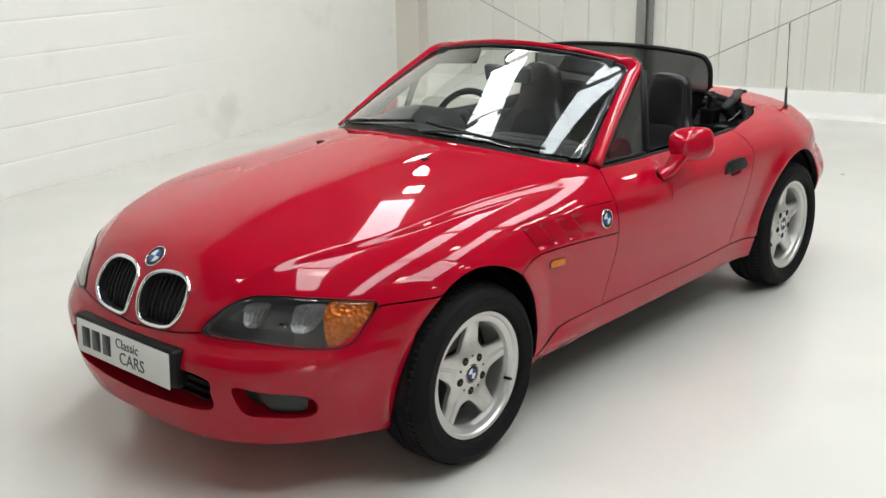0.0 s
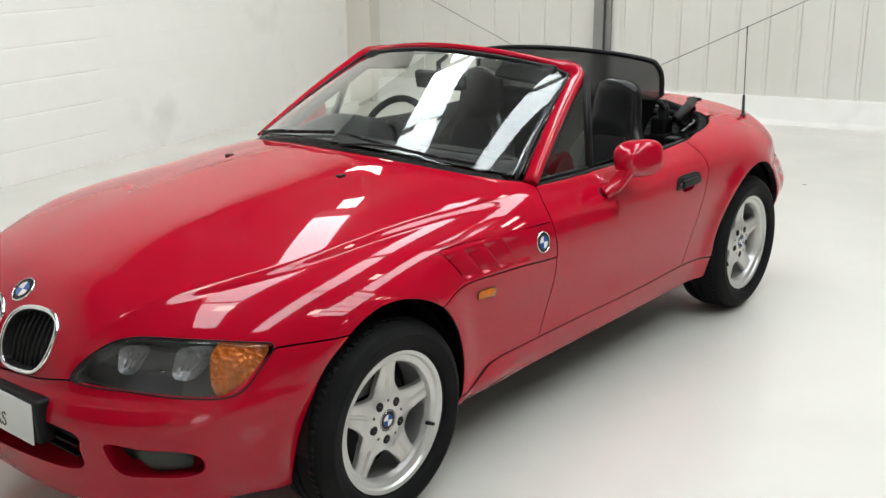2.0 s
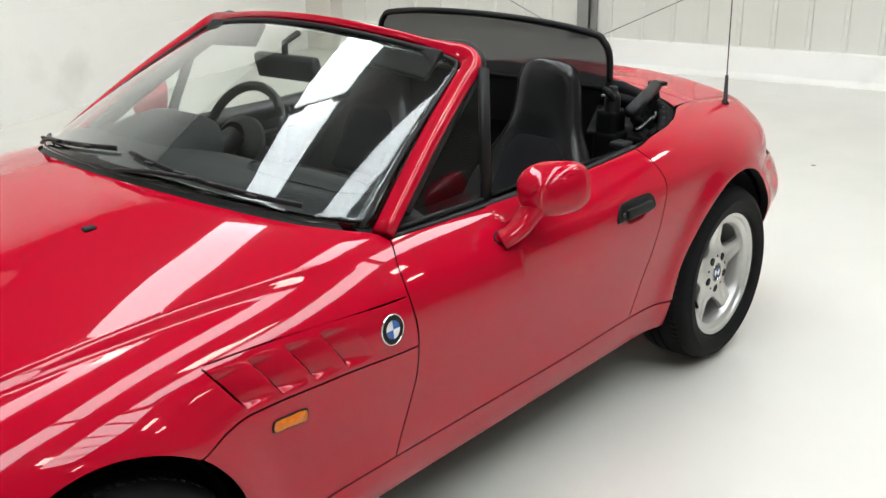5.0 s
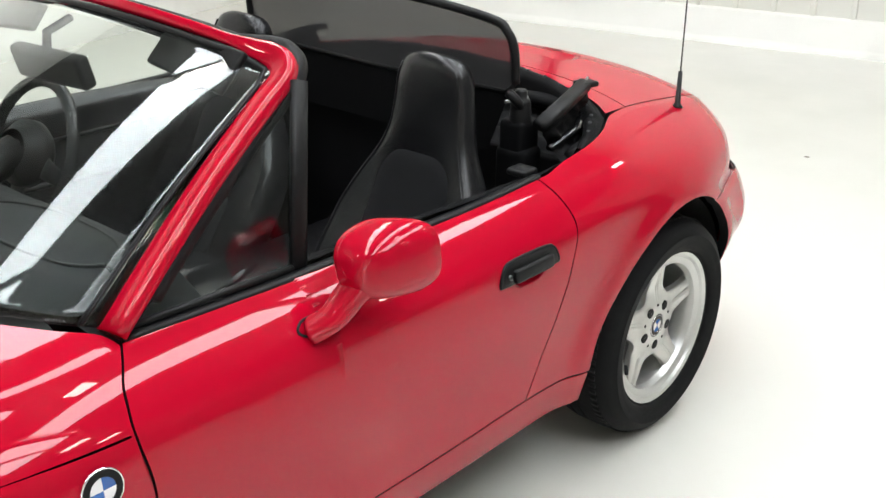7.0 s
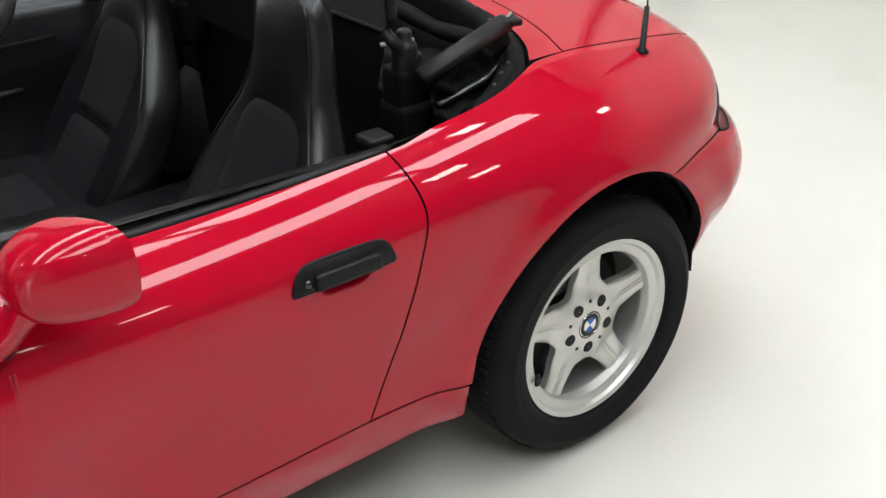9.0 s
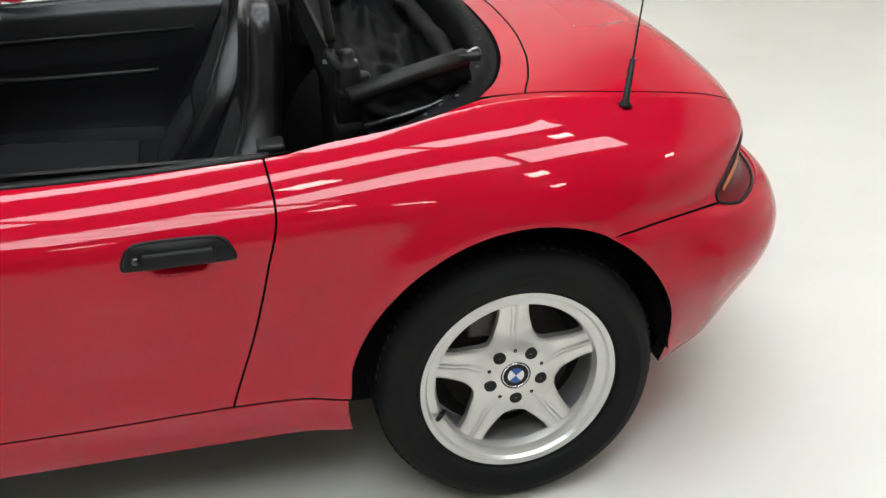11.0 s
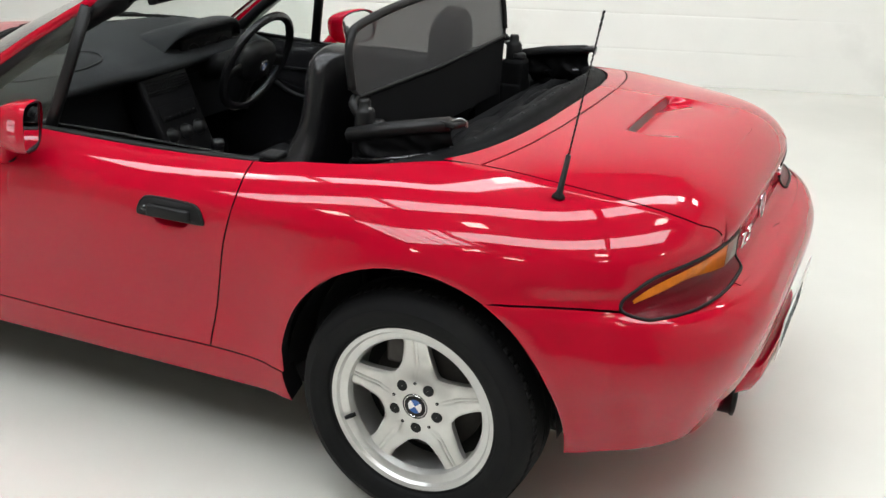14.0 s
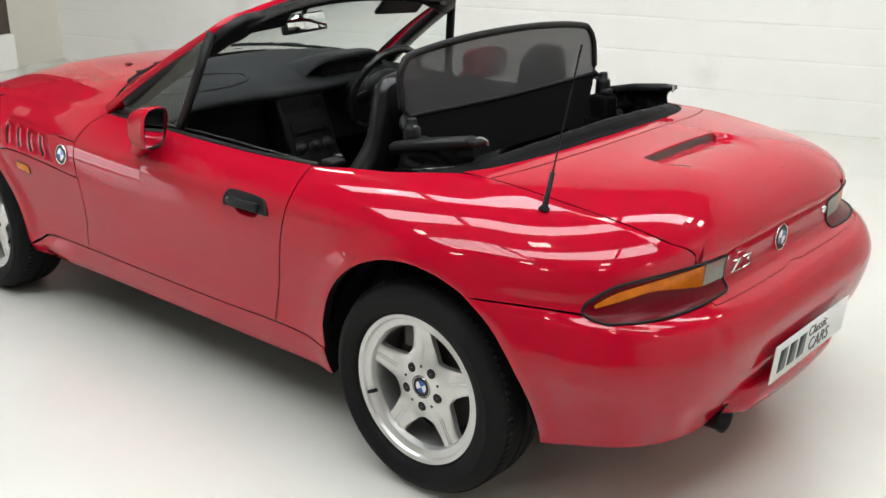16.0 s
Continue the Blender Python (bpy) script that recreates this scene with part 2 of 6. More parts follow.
# plinth under the sheets, with a rough painted foot
bm = bmesh.new()
rows = []
for i in range(160):
    y = -3.85 + i * (FAR + 3.85) / 159
    k = .012 * noise.noise(Vector((y * 2.3, 0, 0))) + .006 * noise.noise(Vector((y * 9, 3, 0)))
    rows.append([bm.verts.new(v) for v in ((BACK, y, .238), (BACK + .075, y, .236), (BACK + .085, y, .225), (BACK + .085, y, .045 + k), (BACK + .11 + k, y, .030 + k), (BACK + .135 + 2 * k, y, GROUND - .002))])
for a, b in zip(rows, rows[1:]):
    for i in range(5):
        bm.faces.new((a[i], a[i + 1], b[i + 1], b[i]))
structure("plinth", bm, WALL, "low white plinth with a rough painted foot", True)
# steel post and tie rods
bm = bmesh.new()
for lo, hi in (((BACK + .02, -1.40, .238), (BACK + .03, -1.30, HIGH)), ((BACK + .03, -1.355, .238), (BACK + .10, -1.345, HIGH)), ((BACK + .10, -1.40, .238), (BACK + .112, -1.30, HIGH)), ((BACK + .02, -1.30, .238), (BACK + .06, -1.24, HIGH))):
    box(bm, lo, hi, .002, 1)
structure("steel_post", bm, STEEL, "grey steel stanchion against the cladding")
for a, b in (((-1.44, .25), (-4.05, 1.47)), ((-1.20, .25), (6.5, 4.0))):
    bm = bmesh.new()
    tube(bm, [(BACK + .13, a[0], a[1]), (BACK + .13, b[0], b[1])], .0042, 8)
    structure("tie_rod", bm, STEEL, "thin diagonal steel tie rod", True)
    bm = bmesh.new()
    box(bm, (BACK + .06, a[0] - .025, .24), (BACK + .14, a[0] + .025, .275), .004)
    structure("tie_bracket", bm, STEEL, "small steel bracket at the foot of a tie rod")
# roof sheet, purlins across the skylight strips, lamps
ROOF = pose(0, 0, 0, 0, 0, TURN + 22)
bm = bmesh.new()
box(bm, (BACK - .3, SIDE - .3, HIGH + .05), (FRONT + .3, FAR + .3, HIGH + .2), 0)
structure("ceiling", bm, ROOFSHEET, "grey sheet roof")
for k in range(3):
    w = -.95 + 1.95 * k
    bm = bmesh.new()
    box(bm, (-3.7 if k else -4.4, w - .30, HIGH - .02), ((3.4, 4.2, 1.2)[k], w + (.30, .30, .48)[k], HIGH + .04), 0)
    structure("skylight_%d" % (k + 1), bm, SKYLIGHT_MAT, "long translucent skylight sheet letting in daylight", False, ROOF)
bm = bmesh.new()
box(bm, (1.24, 2.55, HIGH - .02), (3.7, 4.05, HIGH + .04), 0)
rooflight = structure("skylight_4", bm, SKYLIGHT_MAT, "framed rooflight letting in daylight", False, ROOF)
for x in (1.7, 2.2, 2.7, 3.2):
    bm = bmesh.new()
    box(bm, (x - .03, 2.54, HIGH - .06), (x + .03, 4.06, HIGH - .022), .004, 1)
    part("glazing_bar", bm, ROOFSHEET, rooflight)
for k in range(5):
    bm = bmesh.new()
    x = -7.4 + 2.9 * k
    box(bm, (x - .05, -5.5, HIGH - .20), (x + .05, 7.5, HIGH - .03), 0)
    structure("purlin", bm, ROOFSHEET, "steel roof purlin", False, ROOF)
# the last two lamps are made up, added to brighten the near-side floor
for i, (x, w) in enumerate(((-5.3, -.85), (2.2, -3.1), (-1.2, -.75), (-4.2, -.75), (1.8, -.75), (-2.8, 1.95), (.2, 1.95), (3.0, 1.95), (-1.3, 3.9), (1.7, 4.6), (-4.1, 4.8), (-1.3, 5.4), (1.8, 6.4), (-4.6, 6.3), (4.4, 5.2))):
    bm = bmesh.new()
    half = .25 if i < 2 else .17
    box(bm, (x - half, w - .14, HIGH - .62), (x + half, w + .14, HIGH - .56), 0)
    lamp = part("ceiling_lamp", bm, LAMP_MAT, None, "", False)
    lamp.matrix_basis = ROOF
    tagged(lamp, "bright square ceiling lamp hanging on a thin rod", "lamp", "ceiling lamps")
    bm = bmesh.new()
    tube(bm, [(x, w, HIGH - .56), (x, w, HIGH + .06)], .006, 8)
    part("rod", bm, STEEL, lamp)

# glazed door to the yard in the front wall
bm = bmesh.new()
box(bm, (FRONT - .03, 2.25, .10), (FRONT, 3.15, 1.35), 0)
door_2 = structure("door_2", bm, DAY_MAT, "glazed door with daylight behind it")
for z in (.06, .50, .88, 1.33):
    bm = bmesh.new()
    box(bm, (FRONT - .06, 2.20, z), (FRONT - .02, 3.20, z + .06), .006)
    part("rail", bm, STEEL, door_2)
for y in (2.19, 3.15):
    bm = bmesh.new()
    box(bm, (FRONT - .07, y, GROUND), (FRONT - .01, y + .06, 1.42), .006)
    part("stile", bm, STEEL, door_2)


# ---- the skin of the car ----
def curve(*knots):
    """A smooth monotone curve through (place, value) knots."""
    k = sorted(knots)
    xs, ys = np.array([a for a, _ in k], float), np.array([b for _, b in k], float)
    h = np.diff(xs)
    d = np.diff(ys) / h
    m = np.zeros_like(xs)
    m[0], m[-1] = d[0], d[-1]
    for i in range(1, len(xs) - 1):
        if d[i - 1] * d[i] > 0:
            w1, w2 = 2 * h[i] + h[i - 1], h[i] + 2 * h[i - 1]
            m[i] = (w1 + w2) / (w1 / d[i - 1] + w2 / d[i])

    def f(x):
        x = np.clip(np.asarray(x, float), xs[0], xs[-1])
        i = np.clip(np.searchsorted(xs, x) - 1, 0, len(h) - 1)
        t = (x - xs[i]) / h[i]
        return ((1 + 2 * t) * (1 - t) ** 2 * ys[i] + t * (1 - t) ** 2 * h[i] * m[i]
                + t * t * (3 - 2 * t) * ys[i + 1] + t * t * (t - 1) * h[i] * m[i + 1])
    return f


def soft_curve(spread, *knots):
    """The same, with its bends evened out over a length."""
    f = curve(*knots)
    lo, hi = min(k for k, _ in knots), max(k for k, _ in knots)
    h = .02
    x = np.arange(lo - 4 * spread, hi + 4 * spread + h, h)
    y = f(x) + np.where(x < lo, (x - lo) * (f(lo + h) - f(lo)) / h, 0) + np.where(x > hi, (x - hi) * (f(hi) - f(hi - h)) / h, 0)
    g = np.exp(-.5 * (np.arange(-4 * spread, 4 * spread + h, h) / spread) ** 2)
    z = np.convolve(np.pad(y, len(g) // 2, mode="edge"), g / g.sum(), mode="same")[len(g) // 2:len(g) // 2 + len(x)]
    d = np.gradient(z, h)

    def s(q):
        q = np.clip(np.asarray(q, float), lo, hi)
        i = np.clip(((q - x[0]) / h).astype(int), 0, len(x) - 2)
        t = (q - x[i]) / h
        return ((1 + 2 * t) * (1 - t) ** 2 * z[i] + t * (1 - t) ** 2 * h * d[i] + t * t * (3 - 2 * t) * z[i + 1] + t * t * (t - 1) * h * d[i + 1])
    return s


AXLE, HUB_Z = 1.223, 0.305
top_line = soft_curve(.05, (2.05, .60), (1.95, .695), (1.876, .742), (1.7, .80), (1.5, .846), (1.2, .893), (.87, .925), (.6, .942), (.3, .93),
                 (-.9, .90), (-1.1, .90), (-1.3, .908), (-1.5, .906), (-1.7, .895), (-1.85, .833), (-1.95, .78), (-2.05, .72))
crease_y = soft_curve(.07, (2.0, 0.29), (1.81, 0.4), (1.57, 0.54), (1.35, 0.62), (1.07, 0.645), (.87, 0.66), (.66, 0.7), (.44, 0.73), (.2, 0.72), (-.73, 0.72), (-1.1, 0.66), (-1.3, 0.62), (-1.5, 0.62), (-1.9, 0.54))
crease_z = soft_curve(.07, (2.0, .62), (1.81, .735), (1.57, .785), (1.35, .815), (1.07, .838), (.87, .845), (.66, .85), (.44, .852), (.1, .842), (-.4, .836), (-.73, .845), (-1.1, .872), (-1.3, .876), (-1.5, .851), (-1.7, .829), (-1.9, .797))
groove = soft_curve(.07, (2.0, 0), (1.8, .004), (1.5, .012), (1.0, .014), (.7, .010), (.45, .0), (-2, 0))
fall = soft_curve(.07, (2.0, .5), (1.6, .28), (1.22, .20), (.8, .26), (.4, .32), (-.7, .32), (-1.2, .28), (-1.5, .40), (-1.9, .5))
side_w = curve((.12, 0.725), (.2, 0.764), (.26, 0.787), (.335, 0.806), (.45, 0.82), (.56, 0.838), (.66, 0.848), (.74, 0.846), (.82, 0.82), (.9, 0.78))
front_x = curve((.12, 1.93), (.2, 1.985), (.3, 2.02), (.42, 2.03), (.465, 2.026), (.50, 2.010), (.53, 1.990), (.6, 1.985), (.68, 1.968), (.8, 1.93))
rear_x = curve((.12, -1.81), (.2, -1.862), (.3, -1.915), (.42, -1.970), (.52, -1.987), (.575, -1.972), (.605, -1.949), (.635, -1.886), (.66, -1.871), (.70, -1.871), (.74, -1.880), (.78, -1.875), (.9, -1.864))


def outside(p):
    """Below nought inside the car's outer skin, above it outside."""
    x, y, z = p[..., 0], np.abs(p[..., 1]), p[..., 2]
    cy, cz, ct = crease_y(x), crease_z(x), top_line(x)
    q = np.clip(y / cy, 0, 1)
    over = np.clip(y - cy, 0, 1)
    step = np.clip(over / .035, 0, 1)
    roof = ct + (cz - ct) * q ** 2.4 - groove(x) * step * step * (3 - 2 * step) - fall(x) * over - 0.6 * over ** 2
    # the bonnet's raised middle, falling away along two soft lines
    along = np.clip((x - .50) / .35, 0, 1) * np.clip((1.93 - x) / .5, 0, 1)
    along = along * along * (3 - 2 * along)
    roof = roof + along * (.0055 - .0095 / (1 + np.exp(-(y - .285 + .085 * np.clip(x - .85, 0, 2)) / .032)))
    w = side_w(z)
    for ax, a, b, amp in ((AXLE, .34, .375, .016), (-AXLE, .365, .375, .020)):
        r = np.sqrt(((x - ax) / a) ** 2 + ((z - HUB_Z) / b) ** 2)
        w = w + amp * np.exp(-((r - 1.02) / .16) ** 2)
    # the sill swells out behind the front wheel
    w = w + .022 * np.exp(-((x - .70) / .17) ** 2 - ((z - .272) / .042) ** 2)
    # the bumpers stand a little proud of the wings
    w = w + np.exp(-((z - .48) / .10) ** 2) * (.045 * np.clip((x - 1.45) / .3, 0, 1) + .046 * np.clip((-1.45 - x) / .25, 0, 1))
    lead = np.clip((x - .767) / (front_x(z) - .772), 0, 3)
    tail = np.clip((x + .525) / (rear_x(z) + .525), 0, 3)
    n = np.where(x > 0, 3.07, 4.67)
    e = np.where(x > 0, lead, tail)
    wall = (((y / w) ** n + e ** n + 1e-12) ** (1 / n) - 1) * w
    lid = z - roof
    k = np.where(x > 0, .13, .085)
    h = np.clip(k - np.abs(wall - lid), 0, None) / k
    return np.maximum(wall, lid) + h * h * k / 4


def shoot(o, d, far=1.6, skin=0.0):
    """The points where rays from inside the car leave its skin."""
    o, d = np.broadcast_arrays(np.asarray(o, float), np.asarray(d, float))
    lo, hi = np.zeros(o.shape[:-1]), np.full(o.shape[:-1], far)
    for _ in range(34):
        mid = (lo + hi) / 2
        out = outside(o + d * mid[..., None]) > -skin
        hi, lo = np.where(out, mid, hi), np.where(out, lo, mid)
    return o + d * lo[..., None]


def skin_normal(p):
    e, g = 1e-3, np.zeros(p.shape)
    for i in range(3):
        q = np.zeros(3)
        q[i] = e
        g[..., i] = outside(p + q) - outside(p - q)
    return g / (np.linalg.norm(g, axis=-1, keepdims=True) + 1e-9)


def on_side(x, z):
    x, z = np.broadcast_arrays(np.asarray(x, float), np.asarray(z, float))
    return shoot(np.stack([x, 0 * x, z], -1), np.array([0., 1, 0]))


def on_top(x, y):
    x, y = np.broadcast_arrays(np.asarray(x, float), np.asarray(y, float))
    return shoot(np.stack([x, y, 0 * x + .45], -1), np.array([0., 0, 1]))


def on_front(y, z, s=1):
    y, z = np.broadcast_arrays(np.asarray(y, float), np.asarray(z, float))
    return shoot(np.stack([0 * y + s * 1.0, y, z], -1), np.array([float(s), 0, 0]))


def wrap(s, phi):
    """The skin over an axis along the car: phi turns from up (0) to the left side; past the axis's ends the rays swing forward or back."""
    s, phi = np.broadcast_arrays(np.asarray(s, float), np.asarray(phi, float))
    c = np.clip(s, -1.4, 1.45)
    a = (s - c) / .5
    d = np.stack([np.sin(a), np.cos(a) * np.sin(phi), np.cos(a) * np.cos(phi)], -1)
    return shoot(np.stack([c, 0 * c, 0 * c + .42], -1), d)

# ---- panel helpers ----
def snap_holes(P, shape, faces, holes):
    """Cuts outlines out of a panel: moves the nearest grid points onto the outline and drops the faces inside."""
    V = P.reshape(-1, 3).copy()
    keep = np.ones(len(faces), bool)
    for proj, poly, sign in holes:
        whole, proj = proj.endswith("!"), proj[:2]
        i, j, k = {"yz": (1, 2, 0), "xz": (0, 2, 1), "xy": (0, 1, 2)}[proj]
        ok = V[:, k] * sign > (.55 if k == 0 else .2)
        q = V[:, [i, j]]
        a, b = poly, np.roll(poly, -1, 0)
        ab = b - a
        lo, hi = poly.min(0) - .05, poly.max(0) + .05
        near = np.where(ok & (q > lo).all(1) & (q < hi).all(1))[0]
        if not len(near):
            continue
        d = q[near][:, None] - a[None]
        t = np.clip((d * ab).sum(-1) / ((ab * ab).sum(-1) + 1e-12), 0, 1)
        foot = a[None] + t[..., None] * ab[None]
        dist = np.linalg.norm(q[near][:, None] - foot, axis=-1)
        best = dist.argmin(1)
        dm, fm = dist[np.arange(len(near)), best], foot[np.arange(len(near)), best]
        cell = np.zeros(len(V))
        hot = np.zeros(len(V), bool)
        hot[near] = True
        for f in faces[hot[faces].any(1)]:
            for u, w in ((0, 1), (1, 2), (2, 3), (3, 0)):
                e = np.hypot(*(q[f[u]] - q[f[w]]))
                if e > 1e-4:
                    cell[f[u]] = max(cell[f[u]], .62 * e)
                    cell[f[w]] = max(cell[f[w]], .62 * e)
        move = (dm < .52 * cell[near]) & (not whole)
        idx, to = near[move], fm[move]
        if len(idx):
            if proj == "yz":
                V[idx] = on_front(to[:, 0], to[:, 1], sign)
            elif proj == "xz":
                V[idx] = on_side(to[:, 0], to[:, 1]) * np.array([1, sign, 1])
            else:
                V[idx] = on_top(to[:, 0], to[:, 1])
        q = V[:, [i, j]]
        if whole:
            deep = np.zeros(len(V), bool)
            for u, w in zip(a, b):
                c = (u[1] > q[:, 1]) != (w[1] > q[:, 1])
                deep ^= c & (q[:, 0] < (w[0] - u[0]) * (q[:, 1] - u[1]) / (w[1] - u[1] + 1e-12) + u[0])
            far_off = np.ones(len(V), bool)
            far_off[near] = dm > .004
            keep &= ~(((deep & ok) | (~far_off & ok))[faces].any(1))
        cen = q[faces].mean(1)
        okf = ok[faces].all(1)
        inside = np.zeros(len(faces), bool)
        for u, w in zip(a, b):
            c = (u[1] > cen[:, 1]) != (w[1] > cen[:, 1])
            xs = (w[0] - u[0]) * (cen[:, 1] - u[1]) / (w[1] - u[1] + 1e-12) + u[0]
            inside ^= c & (cen[:, 0] < xs)
        keep &= ~(inside & okf)
    return V, faces[keep]


def lip(poly, proj, sign, width=.026):
    """The rolled edge round an opening: a band of skin outside it and a turned-in flange."""
    o = []
    for a, b in zip(poly, np.roll(poly, -1, 0)):
        n = max(1, int(np.hypot(*(b - a)) / .012))
        o += [a + (b - a) * k / n for k in range(n)]
    o = np.array(o)
    t = np.roll(o, -2, 0) - np.roll(o, 2, 0)
    area = (o[:, 0] * np.roll(o[:, 1], -1) - np.roll(o[:, 0], -1) * o[:, 1]).sum()
    n2 = np.stack([t[:, 1], -t[:, 0]], -1) / (np.linalg.norm(t, axis=1, keepdims=True) + 1e-9) * np.sign(area)
    rows, norms = [], []
    flat = ((width, -.0003), (width * .6, .0004), (width * .25, .0004), (0, .0004))
    for w, lift in flat if proj == "xy" else flat + ((0, -.012),) if proj == "xz" else ((width, -.0004), (width * .6, .0006), (width * .25, .0006), (.004, .0005), (.0015, -.0005), (0, -.003), (0, -.03)):
        q = o + n2 * w
        if proj == "xz":
            q[:, 1] = np.maximum(q[:, 1], gill_low(q[:, 0]) + GAP)
            q[:, 0] = np.maximum(q[:, 0], door_front(q[:, 1]) + GAP)
        p = on_front(q[:, 0], q[:, 1], sign) if proj == "yz" else on_side(q[:, 0], q[:, 1]) * np.array([1, sign, 1]) if proj == "xz" else on_top(q[:, 0], q[:, 1])
        nn = skin_normal(p)
        rows.append(p + nn * lift)
        d2 = np.zeros_like(p)
        d2[:, {"yz": [1, 2], "xz": [0, 2], "xy": [0, 1]}[proj]] = -n2
        k = 0 if w > .003 or proj == "xy" or (proj == "xz" and lift > 0) else .5 if w > .001 else .85 if lift > -.01 else 1.0
        nn = nn * (1 - k) + d2 * k
        norms.append(nn / np.linalg.norm(nn, axis=1, keepdims=True))
    c = len(o)
    V, N = np.concatenate(rows), np.concatenate(norms)
    faces = [(r * c + i, r * c + (i + 1) % c, (r + 1) * c + (i + 1) % c, (r + 1) * c + i) for r in range(len(rows) - 1) for i in range(c)]
    ff = np.array(faces[:c])
    if (np.cross(V[ff[:, 2]] - V[ff[:, 0]], V[ff[:, 3]] - V[ff[:, 1]]) * N[ff[:, 0]]).sum() < 0:
        faces = [f[::-1] for f in faces]
    return V, faces, [N[i] for f in faces for i in f]


def panel(name, P, parent, mat=None, holes=(), flange=.014, both=False, mirror=True, label="", offset=None, other="", dent=None):
    """A panel of the skin from a grid of points, with turned-in edges. both: the grid's half and its mirror in one mesh; mirror: a second one opposite."""
    mat = mat or PAINT
    if both:
        if abs(P[0, 0, 1]) > abs(P[0, -1, 1]):
            P = P[:, ::-1]
        M = P[:, :0:-1] * np.array([1, -1, 1])
        P = np.concatenate([M, P], 1)
        holes = list(holes) + [(p, q * np.array([-1, 1]) if p[:2] == "yz" else q * np.array([1, -1]), s) for p, q, s in holes if p[:2] != "xz" and abs(q[:, 0 if p[:2] == "yz" else 1].mean()) > .02] + [(p, q, -s) for p, q, s in holes if p[:2] == "xz"]
    nu, nv = P.shape[:2]
    idx = np.arange(nu * nv).reshape(nu, nv)
    faces = np.stack([idx[:-1, :-1], idx[1:, :-1], idx[1:, 1:], idx[:-1, 1:]], -1).reshape(-1, 4)
    V, faces = snap_holes(P, (nu, nv), faces, holes) if holes else (P.reshape(-1, 3), faces)
    N = skin_normal(V)
    fn = np.cross(V[faces[:, 2]] - V[faces[:, 0]], V[faces[:, 3]] - V[faces[:, 1]])
    if (fn * N[faces].mean(1)).sum() < 0:
        faces = faces[:, ::-1]
    if offset is not None:
        V = V + N * offset
    if dent is not None:
        e, base = 1e-3, V
        V = V - N * dent(base[:, 0], base[:, 2])[:, None]
        N = N + np.stack([(dent(base[:, 0] + e, base[:, 2]) - dent(base[:, 0] - e, base[:, 2])) / (2 * e), 0 * N[:, 0], (dent(base[:, 0], base[:, 2] + e) - dent(base[:, 0], base[:, 2] - e)) / (2 * e)], -1)
        N = N / np.linalg.norm(N, axis=1, keepdims=True)
    count = {}
    for f in faces:
        for a, b in zip(f, np.roll(f, -1)):
            count[(a, b)] = count.get((a, b), 0) + 1
    rim = [(a, b) for a, b in count if (b, a) not in count]
    verts, fs = list(V), [tuple(f) for f in faces]
    loops = [N[i] for f in faces for i in f]
    inner, dark, dark_out = {}, set(), []
    for a, b in rim if flange else ():
        if np.linalg.norm(V[a] - V[b]) < 1e-6:
            continue
        for c in (a, b):
            if c not in inner:
                inner[c] = len(verts)
                verts += [V[c] - N[c] * .0012, V[c] - N[c] * flange]
        n = np.cross(V[a] - V[b], -N[a])
        n = n / (np.linalg.norm(n) + 1e-9)
        fs.append((b, a, inner[a], inner[b]))
        dark.add(len(fs))
        fs.append((inner[b], inner[a], inner[a] + 1, inner[b] + 1))
        loops += [n] * 8
    # drop folded corners where the grid runs to a point
    verts = np.array(verts)
    out_f, out_n, c = [], [], 0
    for k0, f in enumerate(fs):
        keep = [k for k in range(4) if np.linalg.norm(verts[f[k]] - verts[f[k - 1]]) > 1e-6]
        if len(keep) >= 3:
            if k0 in dark:
                dark_out.append(len(out_f))
            out_f.append(tuple(f[k] for k in keep))
            out_n += [loops[c + k] for k in keep]
        c += 4
    for proj, q, s in holes:
        if proj.endswith("!"):
            ring = lip(q, proj[:2], s)
            base, verts = len(verts), np.concatenate([verts, ring[0]])
            out_f += [tuple(i + base for i in f) for f in ring[1]]
            out_n += ring[2]
    # the flange's deep part takes a black material: painted shade in the panel gap
    def gap_shaded(me):
        me.materials.append(RUBBER)
        for k in dark_out:
            me.polygons[k].material_index = 1
        return me
    ob = part(name, gap_shaded(mesh_of(name, verts, out_f, mat, True, out_n)), mat, parent, label)
    if mirror and not both:
        w = verts * np.array([1, -1, 1])
        nn, c = [], 0
        for f in out_f:
            nn += [out_n[c + k] * np.array([1, -1, 1]) for k in range(len(f) - 1, -1, -1)]
            c += len(f)
        part(other or name, gap_shaded(mesh_of(name, w, [f[::-1] for f in out_f], mat, True, nn)), mat, parent, label)
    return ob


def find_phi(s, g, lo=0.0, hi=2.0):
    """The turn at which g(points) falls through nought, for each place along the axis."""
    s = np.asarray(s, float)
    a, b = np.full(s.shape, lo), np.full(s.shape, hi)
    for _ in range(26):
        m = (a + b) / 2
        up = g(wrap(s, m)) > 0
        a, b = np.where(up, m, a), np.where(up, b, m)
    return (a + b) / 2


def arch_z(x, ax, front, rear, high):
    r = np.where(np.asarray(x) > ax, front, rear)
    return HUB_Z + high * np.sqrt(np.clip(1 - ((np.asarray(x) - ax) / r) ** 2, 0, 1))


